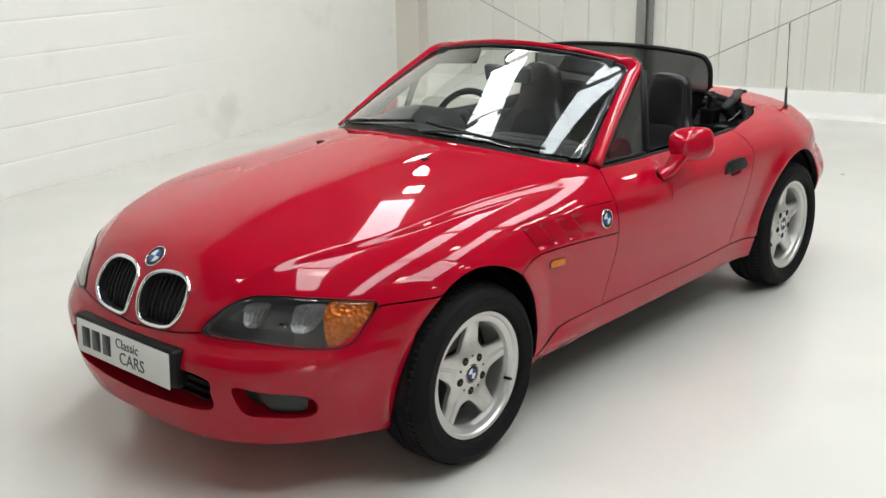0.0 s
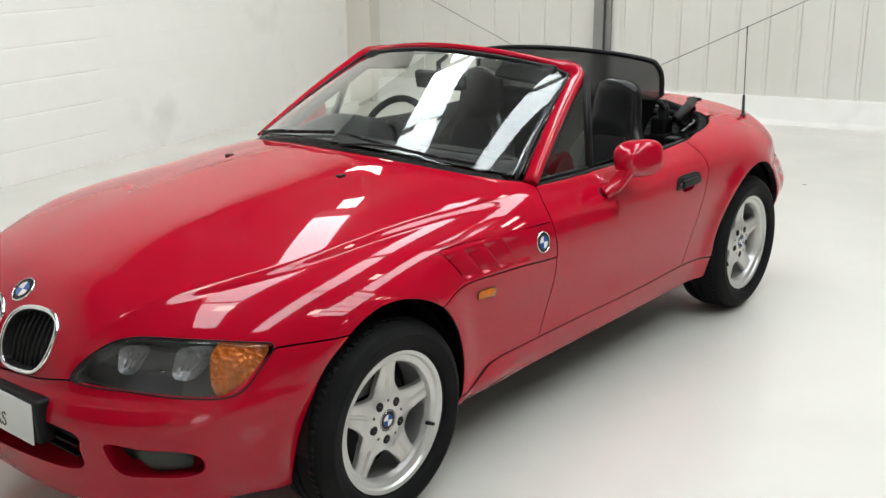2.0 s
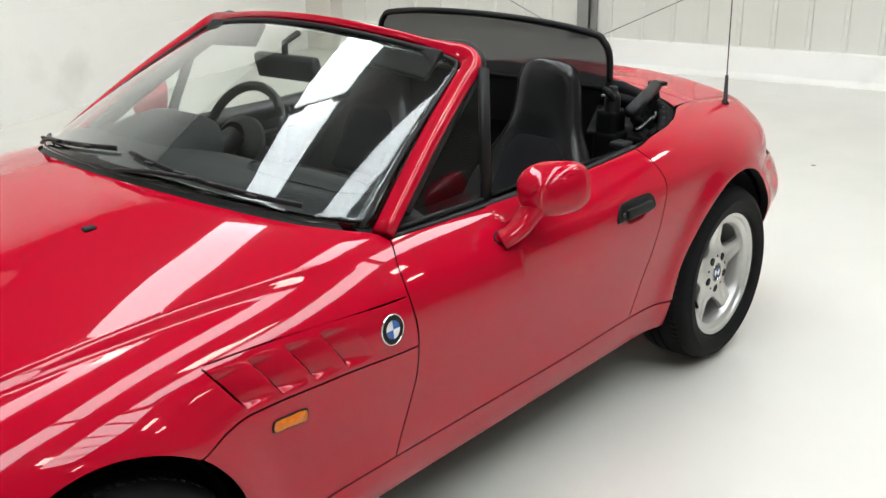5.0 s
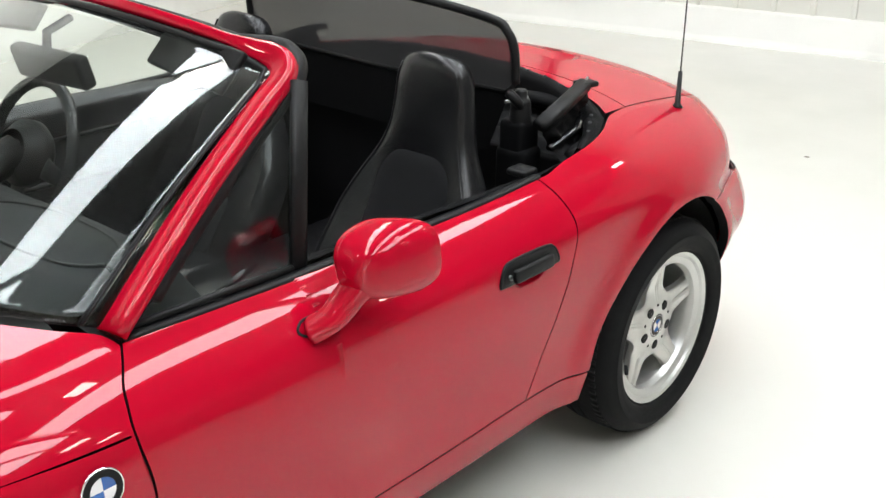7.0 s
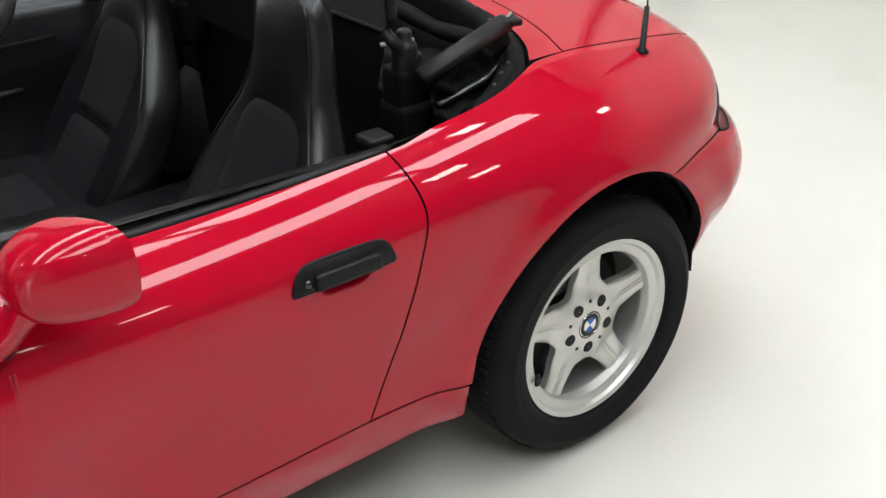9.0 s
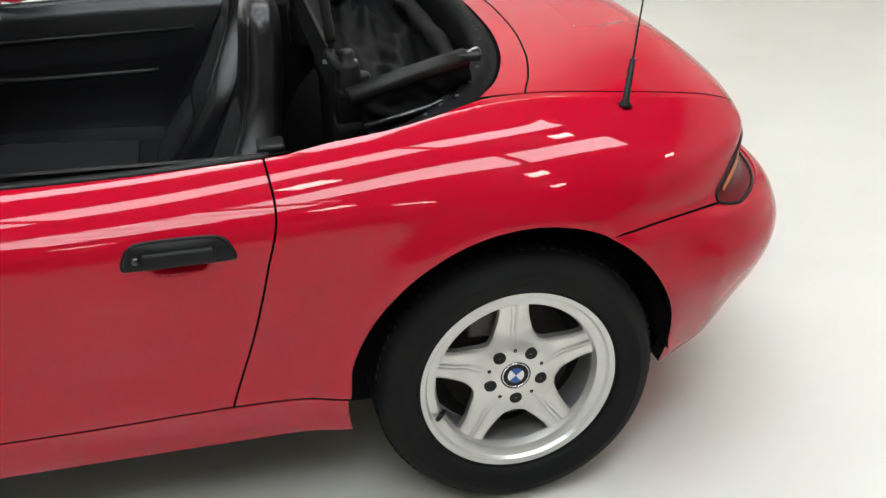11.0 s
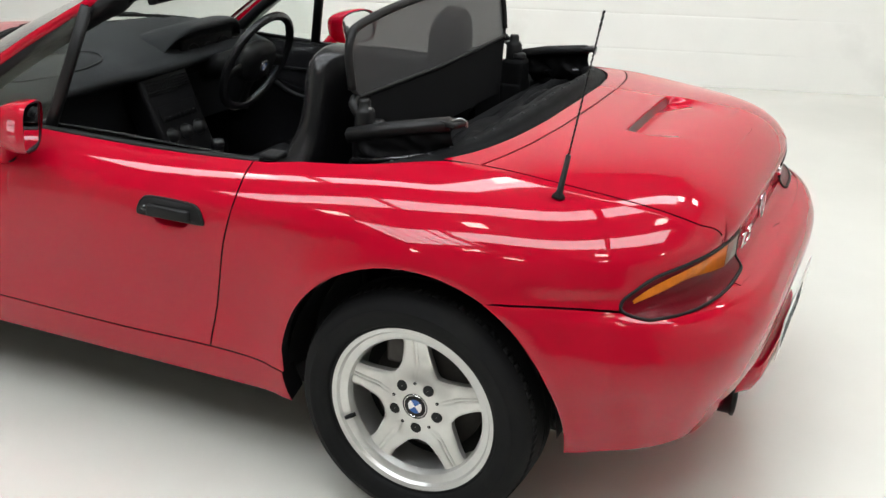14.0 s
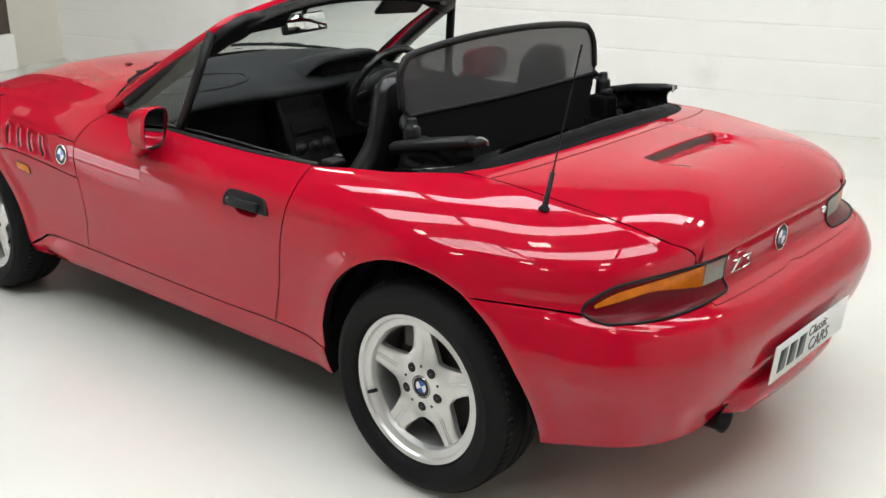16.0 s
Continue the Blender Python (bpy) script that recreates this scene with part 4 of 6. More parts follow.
# kidney grilles
for sgn in (1, -1):
    o = kidney_line * np.array([sgn, 1])
    bm = bmesh.new()
    loop_tube(bm, skin_line(o, "yz", 1, .003), .0075, 10, .9)
    ring = part("kidney_grille", bm, CHROME, car, "chrome-framed black grille")
    bm = patch(o, "yz", 1, -.045)
    part("grille_back", bm, DARK, ring)
    bm = bmesh.new()
    o2 = o.mean(0) + (o - o.mean(0)) * .975
    a, b = [bm.verts.new(v) for v in skin_line(o2, "yz", 1, -.003)], [bm.verts.new(v) for v in skin_line(o2, "yz", 1, -.046)]
    for i in range(len(a)):
        bm.faces.new((a[i], a[(i + 1) % len(a)], b[(i + 1) % len(a)], b[i]))
    part("grille_wall", bm, DARK, ring)
    for k in range(9):
        y = .045 + k * .0225
        zs = [z for yy, z in zip(*o.T) if abs(abs(yy) - y) < .02]
        lo, hi = (min(zs) + .004, max(zs) - .004) if zs else (.56, .67)
        bm = bmesh.new()
        p = on_front(np.full(6, sgn * y), np.linspace(lo, hi, 6)) - np.array([.026, 0, 0])
        tube(bm, [tuple(v) for v in p], .0045, 6, 1.0)
        part("grille_bar", bm, DARK, ring)


def on_skin(p, turn=0.0):
    """The pose of a small flat thing lying on the skin at p, its face outwards along local +y."""
    n = Vector(skin_normal(np.array([p], float))[0])
    up = Vector((0, 0, 1)) if abs(n.z) < .9 else Vector((-1, 0, 0))
    x = n.cross(up).normalized()
    z = x.cross(n).normalized()
    m = Matrix((x, n, z)).transposed().to_4x4()
    return Matrix.Translation(p) @ m @ Matrix.Rotation(turn, 4, "Y")


p = on_top(1.878, 0.0)
roundel(car, on_skin(tuple(p)) @ Matrix.Translation((0, .002, 0)), .040)
p = on_front(0.0, .685, -1)
roundel(car, on_skin(tuple(p)) @ Matrix.Translation((0, .003, 0)), .039)

# side gills: a panel with four rearward-facing louvres
def gill_panel():
    nx, nz = 150, 30
    t, v = np.linspace(0, 1, nx), np.linspace(0, 1, nz)
    X = np.zeros((nx, nz))
    for _ in range(2):
        zz = gill_low(.65) + (gill_high(.65) - gill_low(.65)) * v
        xf = .897 + (.964 - .897) * v
        xr = door_front(zz) + GAP
        X = xr[None] + (xf - xr)[None] * t[:, None]
    Z = gill_low(X) + GAP + (gill_high(X) - gill_low(X) - 2 * GAP) * v[None]
    P = on_side(X, Z)
    N = skin_normal(P)
    lean = X - (Z - .70) * .62
    d = np.zeros_like(X)
    for k in range(4):
        front = .925 - .089 * k
        u = (front - lean) / .082
        edge = np.clip(np.minimum(v[None] - .10, .90 - v[None]) / .10, 0, 1)
        inside = (u > 0) & (u < 1)
        d = np.where(inside, .020 * edge * np.clip(1 - u, 0, 1) ** 1.2 * np.clip(u / .05, 0, 1), d)
    return P - N * d[..., None]


G = gill_panel()
for sgn in (1, -1):
    Q = G * np.array([1, sgn, 1])
    idx = np.arange(Q.shape[0] * Q.shape[1]).reshape(Q.shape[:2])
    F = np.stack([idx[:-1, :-1], idx[1:, :-1], idx[1:, 1:], idx[:-1, 1:]], -1).reshape(-1, 4)
    if sgn > 0:
        F = F[:, ::-1]
    g = part("side_gill", mesh_of("side_gill", Q.reshape(-1, 3), F, PAINT), PAINT, car, "red side panel with four louvres")
    for k in range(4):
        bm = bmesh.new()
        zs = np.linspace(.668, .742, 8)
        xs = .925 - .089 * k + (zs - .70) * .62 - .0025
        p = on_side(xs, zs) * np.array([1, sgn, 1])
        n = skin_normal(p)
        a = [bm.verts.new(v) for v in p - n * .002]
        b = [bm.verts.new(v) for v in p - n * .0165]
        for i in range(7):
            bm.faces.new((a[i], a[i + 1], b[i + 1], b[i]))
        part("gill_slot", bm, DARK, g)
    p = on_side(.493, .698) * np.array([1, sgn, 1])
    roundel(car, on_skin(tuple(p)) @ Matrix.Translation((0, .003, 0)), .036)

# side repeaters
repeater_line = round_outline([(.752, .582), (.752, .604), (.77, .611), (.80, .613), (.835, .615), (.843, .610), (.843, .592), (.83, .587), (.80, .585), (.765, .580)], 4)
a, b = pair("side_repeater", lambda: patch(repeater_line, "xz", 1, .003, 5, .007), AMBER_SOLID, car, "amber side indicator")
def seal(outline, proj, sign, r, lift=.001):
    bm = bmesh.new()
    loop_tube(bm, skin_line(outline, proj, sign, lift), r, 6)
    return bm
for ob, f in ((a, 1), (b, -1)):
    bm = seal(repeater_line, "xz", 1, .0028)
    part("gasket", bm if f > 0 else flip(bm), BLACK, ob)

# headlamps
amber_line = round_outline([(.636, .655), (.700, .650), (.729, .636), (.726, .588), (.709, .540), (.680, .536), (.652, .59)], 5)
for f in (1, -1):
    side = (lambda bm: bm) if f > 0 else flip
    shell = part("headlamp", side(patch(headlight_line, "yz", 1, -.075, 8)), HOUSING, car, "clear-lensed headlamp with an amber outer indicator")
    # inner wall of the lamp
    bm = bmesh.new()
    top, low_ = skin_line(headlight_line, "yz", 1, -.002), skin_line(headlight_line, "yz", 1, -.076)
    a, b = [bm.verts.new(v) for v in top], [bm.verts.new(v) for v in low_]
    for i in range(len(a)):
        bm.faces.new((a[i], a[(i + 1) % len(a)], b[(i + 1) % len(a)], b[i]))
    part("lamp_wall", side(bm), HOUSING, shell)
    for bowl_line in ([(.430, .650), (.492, .656), (.500, .622), (.486, .588), (.452, .590), (.436, .618)], [(.566, .652), (.632, .652), (.640, .615), (.622, .578), (.585, .580), (.570, .612)]):
        q = round_outline(bowl_line, 4)
        bowl = part("reflector", side(patch(q, "yz", 1, -.022, 8, -.020)), REFLECTOR, shell, "silver lamp reflector")
        for k in range(4):
            y = q[:, 0].min() + .014 + k * .013
            p = on_front(np.full(5, y), np.linspace(.600, .642, 5))
            p = p - skin_normal(p) * .034
            bm = bmesh.new()
            tube(bm, [tuple(v) for v in p], .0016, 6)
            part("reflector_rib", side(bm), REFLECTOR, shell)
    part("indicator", side(patch(amber_line, "yz", 1, -.010, 6, .004)), LAMP_AMBER, shell, "amber indicator section")
    lens = part("lens", side(patch(headlight_line, "yz", 1, .0005, 8, .0)), LENS, shell, "clear lamp cover")
    sol = lens.modifiers.new("thick", "SOLIDIFY")
    sol.thickness = .003
    lens.visible_shadow = False
    part("gasket", side(seal(headlight_line, "yz", 1, .0023)), BLACK, shell)

# bumper intake, plates, fog lamps
part("intake_back", patch(intake_line, "yz", 1, -.09, 6), DARK, front_bumper)
bm = bmesh.new()
top, low_ = skin_line(intake_line, "yz", 1, -.002), skin_line(intake_line, "yz", 1, -.09)
a, b = [bm.verts.new(v) for v in top], [bm.verts.new(v) for v in low_]
for i in range(len(a)):
    bm.faces.new((a[i], a[(i + 1) % len(a)], b[(i + 1) % len(a)], b[i]))
part("intake_duct", bm, PAINT, front_bumper)
bm = bmesh.new()
for k in range(3):
    box(bm, (1.945, -.34, .335 + k * .03), (1.965, .34, .341 + k * .03), .002)
part("intake_grille", bm, BLACK, front_bumper)
for f in (1, -1):
    side = (lambda bm: bm) if f > 0 else flip
    rec = part("fog_recess", side(patch(fog_line, "yz", 1, -.07, 6)), BLACK, car, "black fog lamp recess")
    bm = bmesh.new()
    top, low_ = skin_line(fog_line, "yz", 1, -.002), skin_line(fog_line, "yz", 1, -.07)
    a, b = [bm.verts.new(v) for v in top], [bm.verts.new(v) for v in low_]
    for i in range(len(a)):
        bm.faces.new((a[i], a[(i + 1) % len(a)], b[(i + 1) % len(a)], b[i]))
    part("recess_wall", side(bm), PAINT, rec)
    fl = round_outline([(.530, .388), (.59, .381), (.625, .362), (.622, .318), (.60, .308), (.545, .318)], 5)
    lamp = part("fog_lamp", side(patch(fl, "yz", 1, -.024, 6, .006)), BLACK, car, "grey glass fog lamp")
    bm = patch(fl, "yz", 1, -.020, 6, .008)
    gl = part("fog_lens", side(bm), LENS, lamp)
    gl.visible_shadow = False


def letters(text, size, m, mat, name, parent, depth=.0008):
    c = bpy.data.curves.new(name, "FONT")
    c.body, c.size, c.extrude, c.align_x, c.resolution_u = text, size, depth, "LEFT", 3
    tmp = bpy.data.objects.new(name, c)
    me = bpy.data.meshes.new_from_object(tmp)
    bpy.data.objects.remove(tmp)
    me.materials.clear()
    me.materials.append(mat)
    me.transform(m)
    return part(name, me, mat, parent)


def plate(name, m, parent, w=.53, h=.118):
    """A dealer's plate in the place of a number plate: local x along it, z up, face along -y."""
    bm = bmesh.new()
    box(bm, (-w / 2, 0, 0), (w / 2, .004, h), .0015, 1, m)
    pl = part(name, bm, PLATE_WHITE, parent, "white dealer plate with dark lettering")
    # the large mark stands as three plain blocks
    for k in range(3):
        x = -w / 2 + .034 + k * .062
        bm = bmesh.new()
        box(bm, (x, -.0015, h * .22), (x + .046, -.0002, h * .81), 0, m=m)
        part("plate_bar", bm, PLATE_INK, pl)
    letters("Classic", .047, m @ Matrix.Translation((-.030, -.0006, .070)) @ Matrix.Rotation(radians(90), 4, "X"), PLATE_INK, "plate_word", pl)
    letters("CARS", .059, m @ Matrix.Translation((-.012, -.0006, .018)) @ Matrix.Rotation(radians(90), 4, "X"), PLATE_INK, "plate_word", pl)
    return pl


bm = bmesh.new()
box(bm, (1.985, -.285, .378), (2.036, .285, .503), .012, 3)
part("plate_plinth", bm, BLACK, front_bumper, "black plastic plate holder")
plate("front_plate", Matrix.Translation((2.044, 0, .375)) @ Matrix.Rotation(radians(90), 4, "Z") @ Matrix.Rotation(radians(-3), 4, "X"), car)
plate("rear_plate", Matrix.Translation((-1.988, 0, .350)) @ Matrix.Rotation(radians(-90), 4, "Z") @ Matrix.Rotation(radians(6), 4, "X"), car, .50, .116)
bm = bmesh.new()
rows = []
for i in range(25):
    y = -.33 + .66 * i / 24
    x = -1.978 + .20 * y * y + .05 * max(0, abs(y) - .27) / .06
    rows.append([bm.verts.new((x + dx, y, z)) for dx, z in ((.06, .345), (.016, .345), (.004, .338), (0, .322), (.006, .295), (.02, .268), (.034, .258), (.07, .262))])
for a, b in zip(rows, rows[1:]):
    for j in range(8):
        bm.faces.new((a[j], b[j], b[(j + 1) % 8], a[(j + 1) % 8]))
bm.faces.new(rows[0])
bm.faces.new(rows[-1][::-1])
part("lower_lip", bm, PAINT, car, "red lip below the rear plate", angle=40)

# tail lamps: red below, amber and clear above
def cut_outline(o, low=None, high=None, inner=None, outer=None):
    """Clips a rounded outline to a band."""
    q = np.array(o)
    for axis, val, keep in ((1, low, 1), (1, high, -1), (0, inner, 1), (0, outer, -1)):
        if val is None:
            continue
        out = []
        for a, b in zip(q, np.roll(q, -1, 0)):
            ina, inb = (a[axis] - val) * keep >= 0, (b[axis] - val) * keep >= 0
            if ina:
                out.append(a)
            if ina != inb:
                out.append(a + (b - a) * (val - a[axis]) / (b[axis] - a[axis]))
        q = np.array(out)
    return q


for f in (1, -1):
    side = (lambda bm: bm) if f > 0 else flip
    tl = part("tail_lamp", side(patch(tail_line, "yz", -1, -.020, 8)), BLACK, car, "tail lamp, red below and amber above")
    part("red_lens", side(patch(tail_line, "yz", -1, .0008, 10)), TAIL_RED, tl)
    amber = cut_outline(tail_line, low=.664, inner=.435, outer=.712)
    amber[:, 1] -= .012 * (amber[:, 0] - .435) / .25 + .004
    part("amber_lens", side(patch(amber, "yz", -1, .0032, 8)), TAIL_AMBER, tl)
    part("clear_lens", side(patch(cut_outline(tail_line, low=.660, outer=.433), "yz", -1, .0032, 6)), TAIL_CLEAR, tl)
    part("gasket", side(seal(tail_line, "yz", -1, .0042)), BLACK, tl)

# model script on the boot, as plain chrome strokes
for strokes in ([(.300, .694), (.262, .694), (.300, .664), (.262, .664)], [(.245, .694), (.205, .694), (.222, .681), (.203, .672), (.212, .663), (.245, .664)]):
    p = on_front([a for a, _ in strokes], [b for _, b in strokes], -1)
    bm = bmesh.new()
    tube(bm, [tuple(v + np.array([-.0075, 0, 0])) for v in p], .0045, 8, .6)
    part("model_script", bm, CHROME, boot_lid, "chrome model script")
bm = bmesh.new()
p = on_front(-.31, .692, -1)
lathe(bm, [(.001, .006), (.012, .006), (.015, .002), (.015, -.003)], 24, on_skin(tuple(p)))
part("boot_lock", bm, CHROME, boot_lid, "chrome boot lock")

# boot scoop: a shallow recess that falls away behind a dark brake light
bm = bmesh.new()
half = scoop_half
rows = []
for i in range(30):
    t = i / 29
    x = -1.538 - .262 * t
    w = float(half(x))
    y = np.concatenate([[-w, -w + .004], np.linspace(-w + .012, w - .012, 30), [w - .004, w]])
    p = on_top(np.full(len(y), x), y)
    d = .026 * (1 - t) ** 2.2 if i else 0.0
    deep = np.clip((w - np.abs(y)) / (.012 + .09 * t), 0, 1)
    deep = deep * deep * (3 - 2 * deep)
    p[:, 2] += .0004 - d * deep
    rows.append([bm.verts.new(v) for v in p])
for a, b in zip(rows, rows[1:]):
    for k in range(len(a) - 1):
        bm.faces.new((a[k], a[k + 1], b[k + 1], b[k]))
scoop = part("boot_scoop", bm, PAINT, boot_lid, "red recess in the boot lid", angle=40)
bm = bmesh.new()
y = np.linspace(-.212, .212, 30)
p, q = on_top(np.full(30, -1.538), y), on_top(np.full(30, -1.5485), y)
a = [bm.verts.new(v) for v in p]
b = [bm.verts.new((v[0], v[1], v[2] - .0255 * min(1, (.217 - abs(v[1])) / .012))) for v in q]
for k in range(29):
    bm.faces.new((a[k], a[k + 1], b[k + 1], b[k]))
part("brake_light", bm, material("dark_red_lens", (.035, .004, .006), .3, 0, .5, .2, 60), boot_lid, "dark high-level brake light")

# aerial, washers, exhaust
bm = bmesh.new()
base, tip = Vector((-1.508, .640, .840)), Vector((-1.576, .600, 1.262))
d = tip - base
tube(bm, [base + d * t for t in (0, .012, .03, .24)], [.016, .015, .008, .0062], 12)
aerial = part("aerial", bm, BLACK, car, "thin black aerial with a rubber foot")
bm = bmesh.new()
pts, rad = [], []
for i in range(120):
    t = .24 + .76 * i / 119
    pts.append(base + d * t + Vector((.0006 * math.cos(i * 1.3), .0006 * math.sin(i * 1.3), 0)))
    rad.append(.0023 if i < 104 else .0032)
tube(bm, pts, rad, 6)
part("rod", bm, BLACK, aerial)
for y in (.287, -.287):
    bm = bmesh.new()
    p = on_top(.876, y)
    box(bm, (-.016, -.011, -.004), (.014, .011, .006), .0045, 3, Matrix.Translation(tuple(p)))
    part("washer_jet", bm, BLACK, bonnet, "black washer jet")
bm = bmesh.new()
m = Matrix.Translation((-1.852, .330, .256)) @ Matrix.Rotation(radians(90), 4, "Z")
lathe(bm, [(.036, -.05), (.036, .056), (.040, .060), (.040, .053), (.034, .050), (.033, -.03), (.001, -.035)], 28, m @ Matrix.Diagonal((1.15, 1, 1, 1)))
part("exhaust_pipe", bm, BLACK, car, "dark exhaust tail pipe")
y, z = ease(90, -.70, .70), ease(8, .6135, .642)
P = on_front(y[:, None], z[None], -1)
panel("lid_edge", P, boot_lid, mirror=False, flange=0, offset=-.0025, label="red lower edge of the boot lid")
bm = bmesh.new()
box(bm, (-1.90, -.30, .596), (-1.86, .30, .608), .003)
part("lid_seal", bm, BLACK, car)

# door handles
for f in (1, -1):
    side = (lambda bm: bm) if f > 0 else flip
    o = round_outline([(-.453, .704), (-.457, .722), (-.469, .739), (-.49, .746), (-.556, .747), (-.62, .745), (-.641, .738), (-.652, .721), (-.657, .704), (-.645, .7005), (-.556, .700), (-.465, .7005)], 4)
    h = part("door_handle", side(patch(o, "xz", 1, .004, 6, .006)), BLACK, car, "black pull door handle")
    bm = bmesh.new()
    loop_tube(bm, skin_line(o, "xz", 1, .002), .004, 6)
    part("handle_rim", side(bm), BLACK, h)
    bm = bmesh.new()
    box(bm, (-.066, -.004, -.0175), (.066, .019, .0125), .007, 3, on_skin(tuple(on_side(-.556, .718))))
    part("handle_flap", side(bm), BLACK, h, "raised black pull flap")
    bm = bmesh.new()
    lathe(bm, [(.001, .0125), (.006, .0125), (.0075, .008)], 16, on_skin(tuple(on_side(-.478, .718))))
    part("door_lock", side(bm), GLOSS_BLACK, h)

# ---- pieces of the walls ----
def piece(name, me, parent, m):
    ob = new(name, me)
    ob.parent = parent
    ob.matrix_basis = m
    return ob


def plank_mesh(seed, joint):
    """A painted concrete plank one unit long: a wavy face with edges that sink into filled joints."""
    bm = bmesh.new()
    n, zs = 70, (0, .003, .008, .016, .05, .12, .19, .2248, .2328, .2378, .2408)
    rows = []
    for z in zs:
        edge = min(z, .2408 - z)
        row = []
        for i in range(n + 1):
            x = i / n
            sink = joint * (1 - min(1, edge / .014)) ** 2 * (.7 + .6 * noise.noise(Vector((x * 9, z > .12, seed * 3.1))))
            wave = .0007 * noise.noise(Vector((x * 11, z * 9, seed * 7.7))) + .0004 * noise.noise(Vector((x * 60, z * 24, seed)))
            row.append(bm.verts.new((x, wave - sink, z)))
        rows.append(row)
    for a, b in zip(rows, rows[1:]):
        for i in range(n):
            bm.faces.new((a[i], b[i], b[i + 1], a[i + 1]))
    back = [bm.verts.new((x, -.03, z)) for x, z in ((0, 0), (1, 0), (1, .2408), (0, .2408))]
    bm.faces.new(back)
    me = bpy.data.meshes.new("wall_plank")
    for f in bm.faces:
        f.smooth = True
    bm.to_mesh(me)
    bm.free()
    me.materials.append(WALL)
    return me


random.seed(7)
deep, filled = [plank_mesh(k, .0050) for k in range(3)], [plank_mesh(k + 3, .0016) for k in range(3)]
for x0, x1, kinds in ((BACK + .22, -2.390, filled), (-2.390, 1.6055, deep), (1.6055, FRONT, deep)):
    for k in range(20):
        s = Matrix.Diagonal((x1 - x0, 1, 1, 1))
        piece("wall_plank", kinds[(k * 2 + int(x0 > 0)) % 3], wall_side, Matrix.Translation((x0, SIDE - random.uniform(0, .002), -.017 + .2408 * k)) @ s)
bm = bmesh.new()
prof = []
for k in range(4):
    y = .275 * k
    prof += [(y, .012), (y + .222, .012), (y + .230, .030), (y + .258, .030), (y + .266, .012)]
prof.append((1.1, .012))
a = [bm.verts.new((x, y, 0)) for y, x in prof]
b = [bm.verts.new((x, y, 1)) for y, x in prof]
for i in range(len(a) - 1):
    bm.faces.new((a[i], a[i + 1], b[i + 1], b[i]))
sheet_me = bpy.data.meshes.new("cladding_sheet")
bmesh.ops.recalc_face_normals(bm, faces=bm.faces)
bm.to_mesh(sheet_me)
bm.free()
sheet_me.materials.append(CLAD)
for k in range(11):
    piece("cladding_sheet", sheet_me, wall_back, Matrix.Translation((BACK, -3.85 + 1.1 * k, .236)) @ Matrix.Diagonal((1, 1, HIGH - .24, 1)))

# ---- windscreen, mirrors and cabin ----
def screen_low(u):
    y = .665 * u
    x = float(cowl_x(abs(y))) - .014
    return Vector((x, y, float(on_top(x, y)[2]) + .006))


def screen_top(u):
    return Vector((-.060 - .072 * u * u, .540 * u, 1.240 - .058 * u * u))


def screen_point(u, v, out=0.0):
    p = screen_low(u).lerp(screen_top(u), v)
    return p + Vector((.82, 0, .57)) * (out + .022 * math.sin(math.pi * v) * (1 - .4 * u * u))


bm = bmesh.new()
rows = [[bm.verts.new(screen_point(1.03 * (-1 + 2 * i / 40), j / 20)) for i in range(41)] for j in range(21)]
for a, b in zip(rows, rows[1:]):
    for i in range(40):
        bm.faces.new((a[i], a[i + 1], b[i + 1], b[i]))
screen = part("windscreen", bm, GLASS, car, "raked clear windscreen in a red frame")
sol = screen.modifiers.new("thick", "SOLIDIFY")
sol.thickness = .005
screen.visible_shadow = False


def frame_bar(path, out, w, h, n=14):
    """A rounded bar along a path; w across it in the screen's plane, h along out."""
    bm = bmesh.new()
    rings = []
    for i, p in enumerate(path):
        d = (path[min(i + 1, len(path) - 1)] - path[max(i - 1, 0)]).normalized()
        o = (out - d * out.dot(d)).normalized()
        a = d.cross(o).normalized()
        ring = []
        for k in range(n):
            t = 2 * math.pi * k / n
            c, s = math.cos(t), math.sin(t)
            wide = w[i] if isinstance(w, list) else w
            ring.append(bm.verts.new(p + a * (wide / 2 * math.copysign(abs(c) ** .45, c)) + o * (h / 2 * math.copysign(abs(s) ** .6, s))))
        rings.append(ring)
    for a, b in zip(rings, rings[1:]):
        for k in range(n):
            bm.faces.new((a[k], a[(k + 1) % n], b[(k + 1) % n], b[k]))
    bm.faces.new(rings[0])
    bm.faces.new(rings[-1][::-1])
    return bm


SCREEN_OUT = Vector((.82, 0, .57))
path = [screen_point(1.052, t) for t in np.linspace(-.012, .86, 16)]
corner = [screen_point(1.052, .86), screen_point(1.052, .96), screen_point(1.02, 1.01), screen_point(.96, 1.028), screen_point(.88, 1.028)]
path += smooth_path(corner, 5)[1:]
path += [screen_point(u, 1.028) for u in np.linspace(.85, -.85, 30)]
path += [Vector((p.x, -p.y, p.z)) for p in smooth_path(corner, 5)[::-1]][1:]
path += [screen_point(-1.052, t) for t in np.linspace(.84, -.012, 15)]
part("screen_frame", frame_bar(path, SCREEN_OUT, [.024 + .034 * min(1, max(0, (abs(p.y) - .42) / .12)) for p in path], .032), PAINT, screen, "red windscreen frame")
inner = [p - SCREEN_OUT * .021 + Vector((-.008, -.022 * (1 if p.y > 0 else -1) * min(1, abs(p.y) / .3), 0)) for p in path[2:-2]]
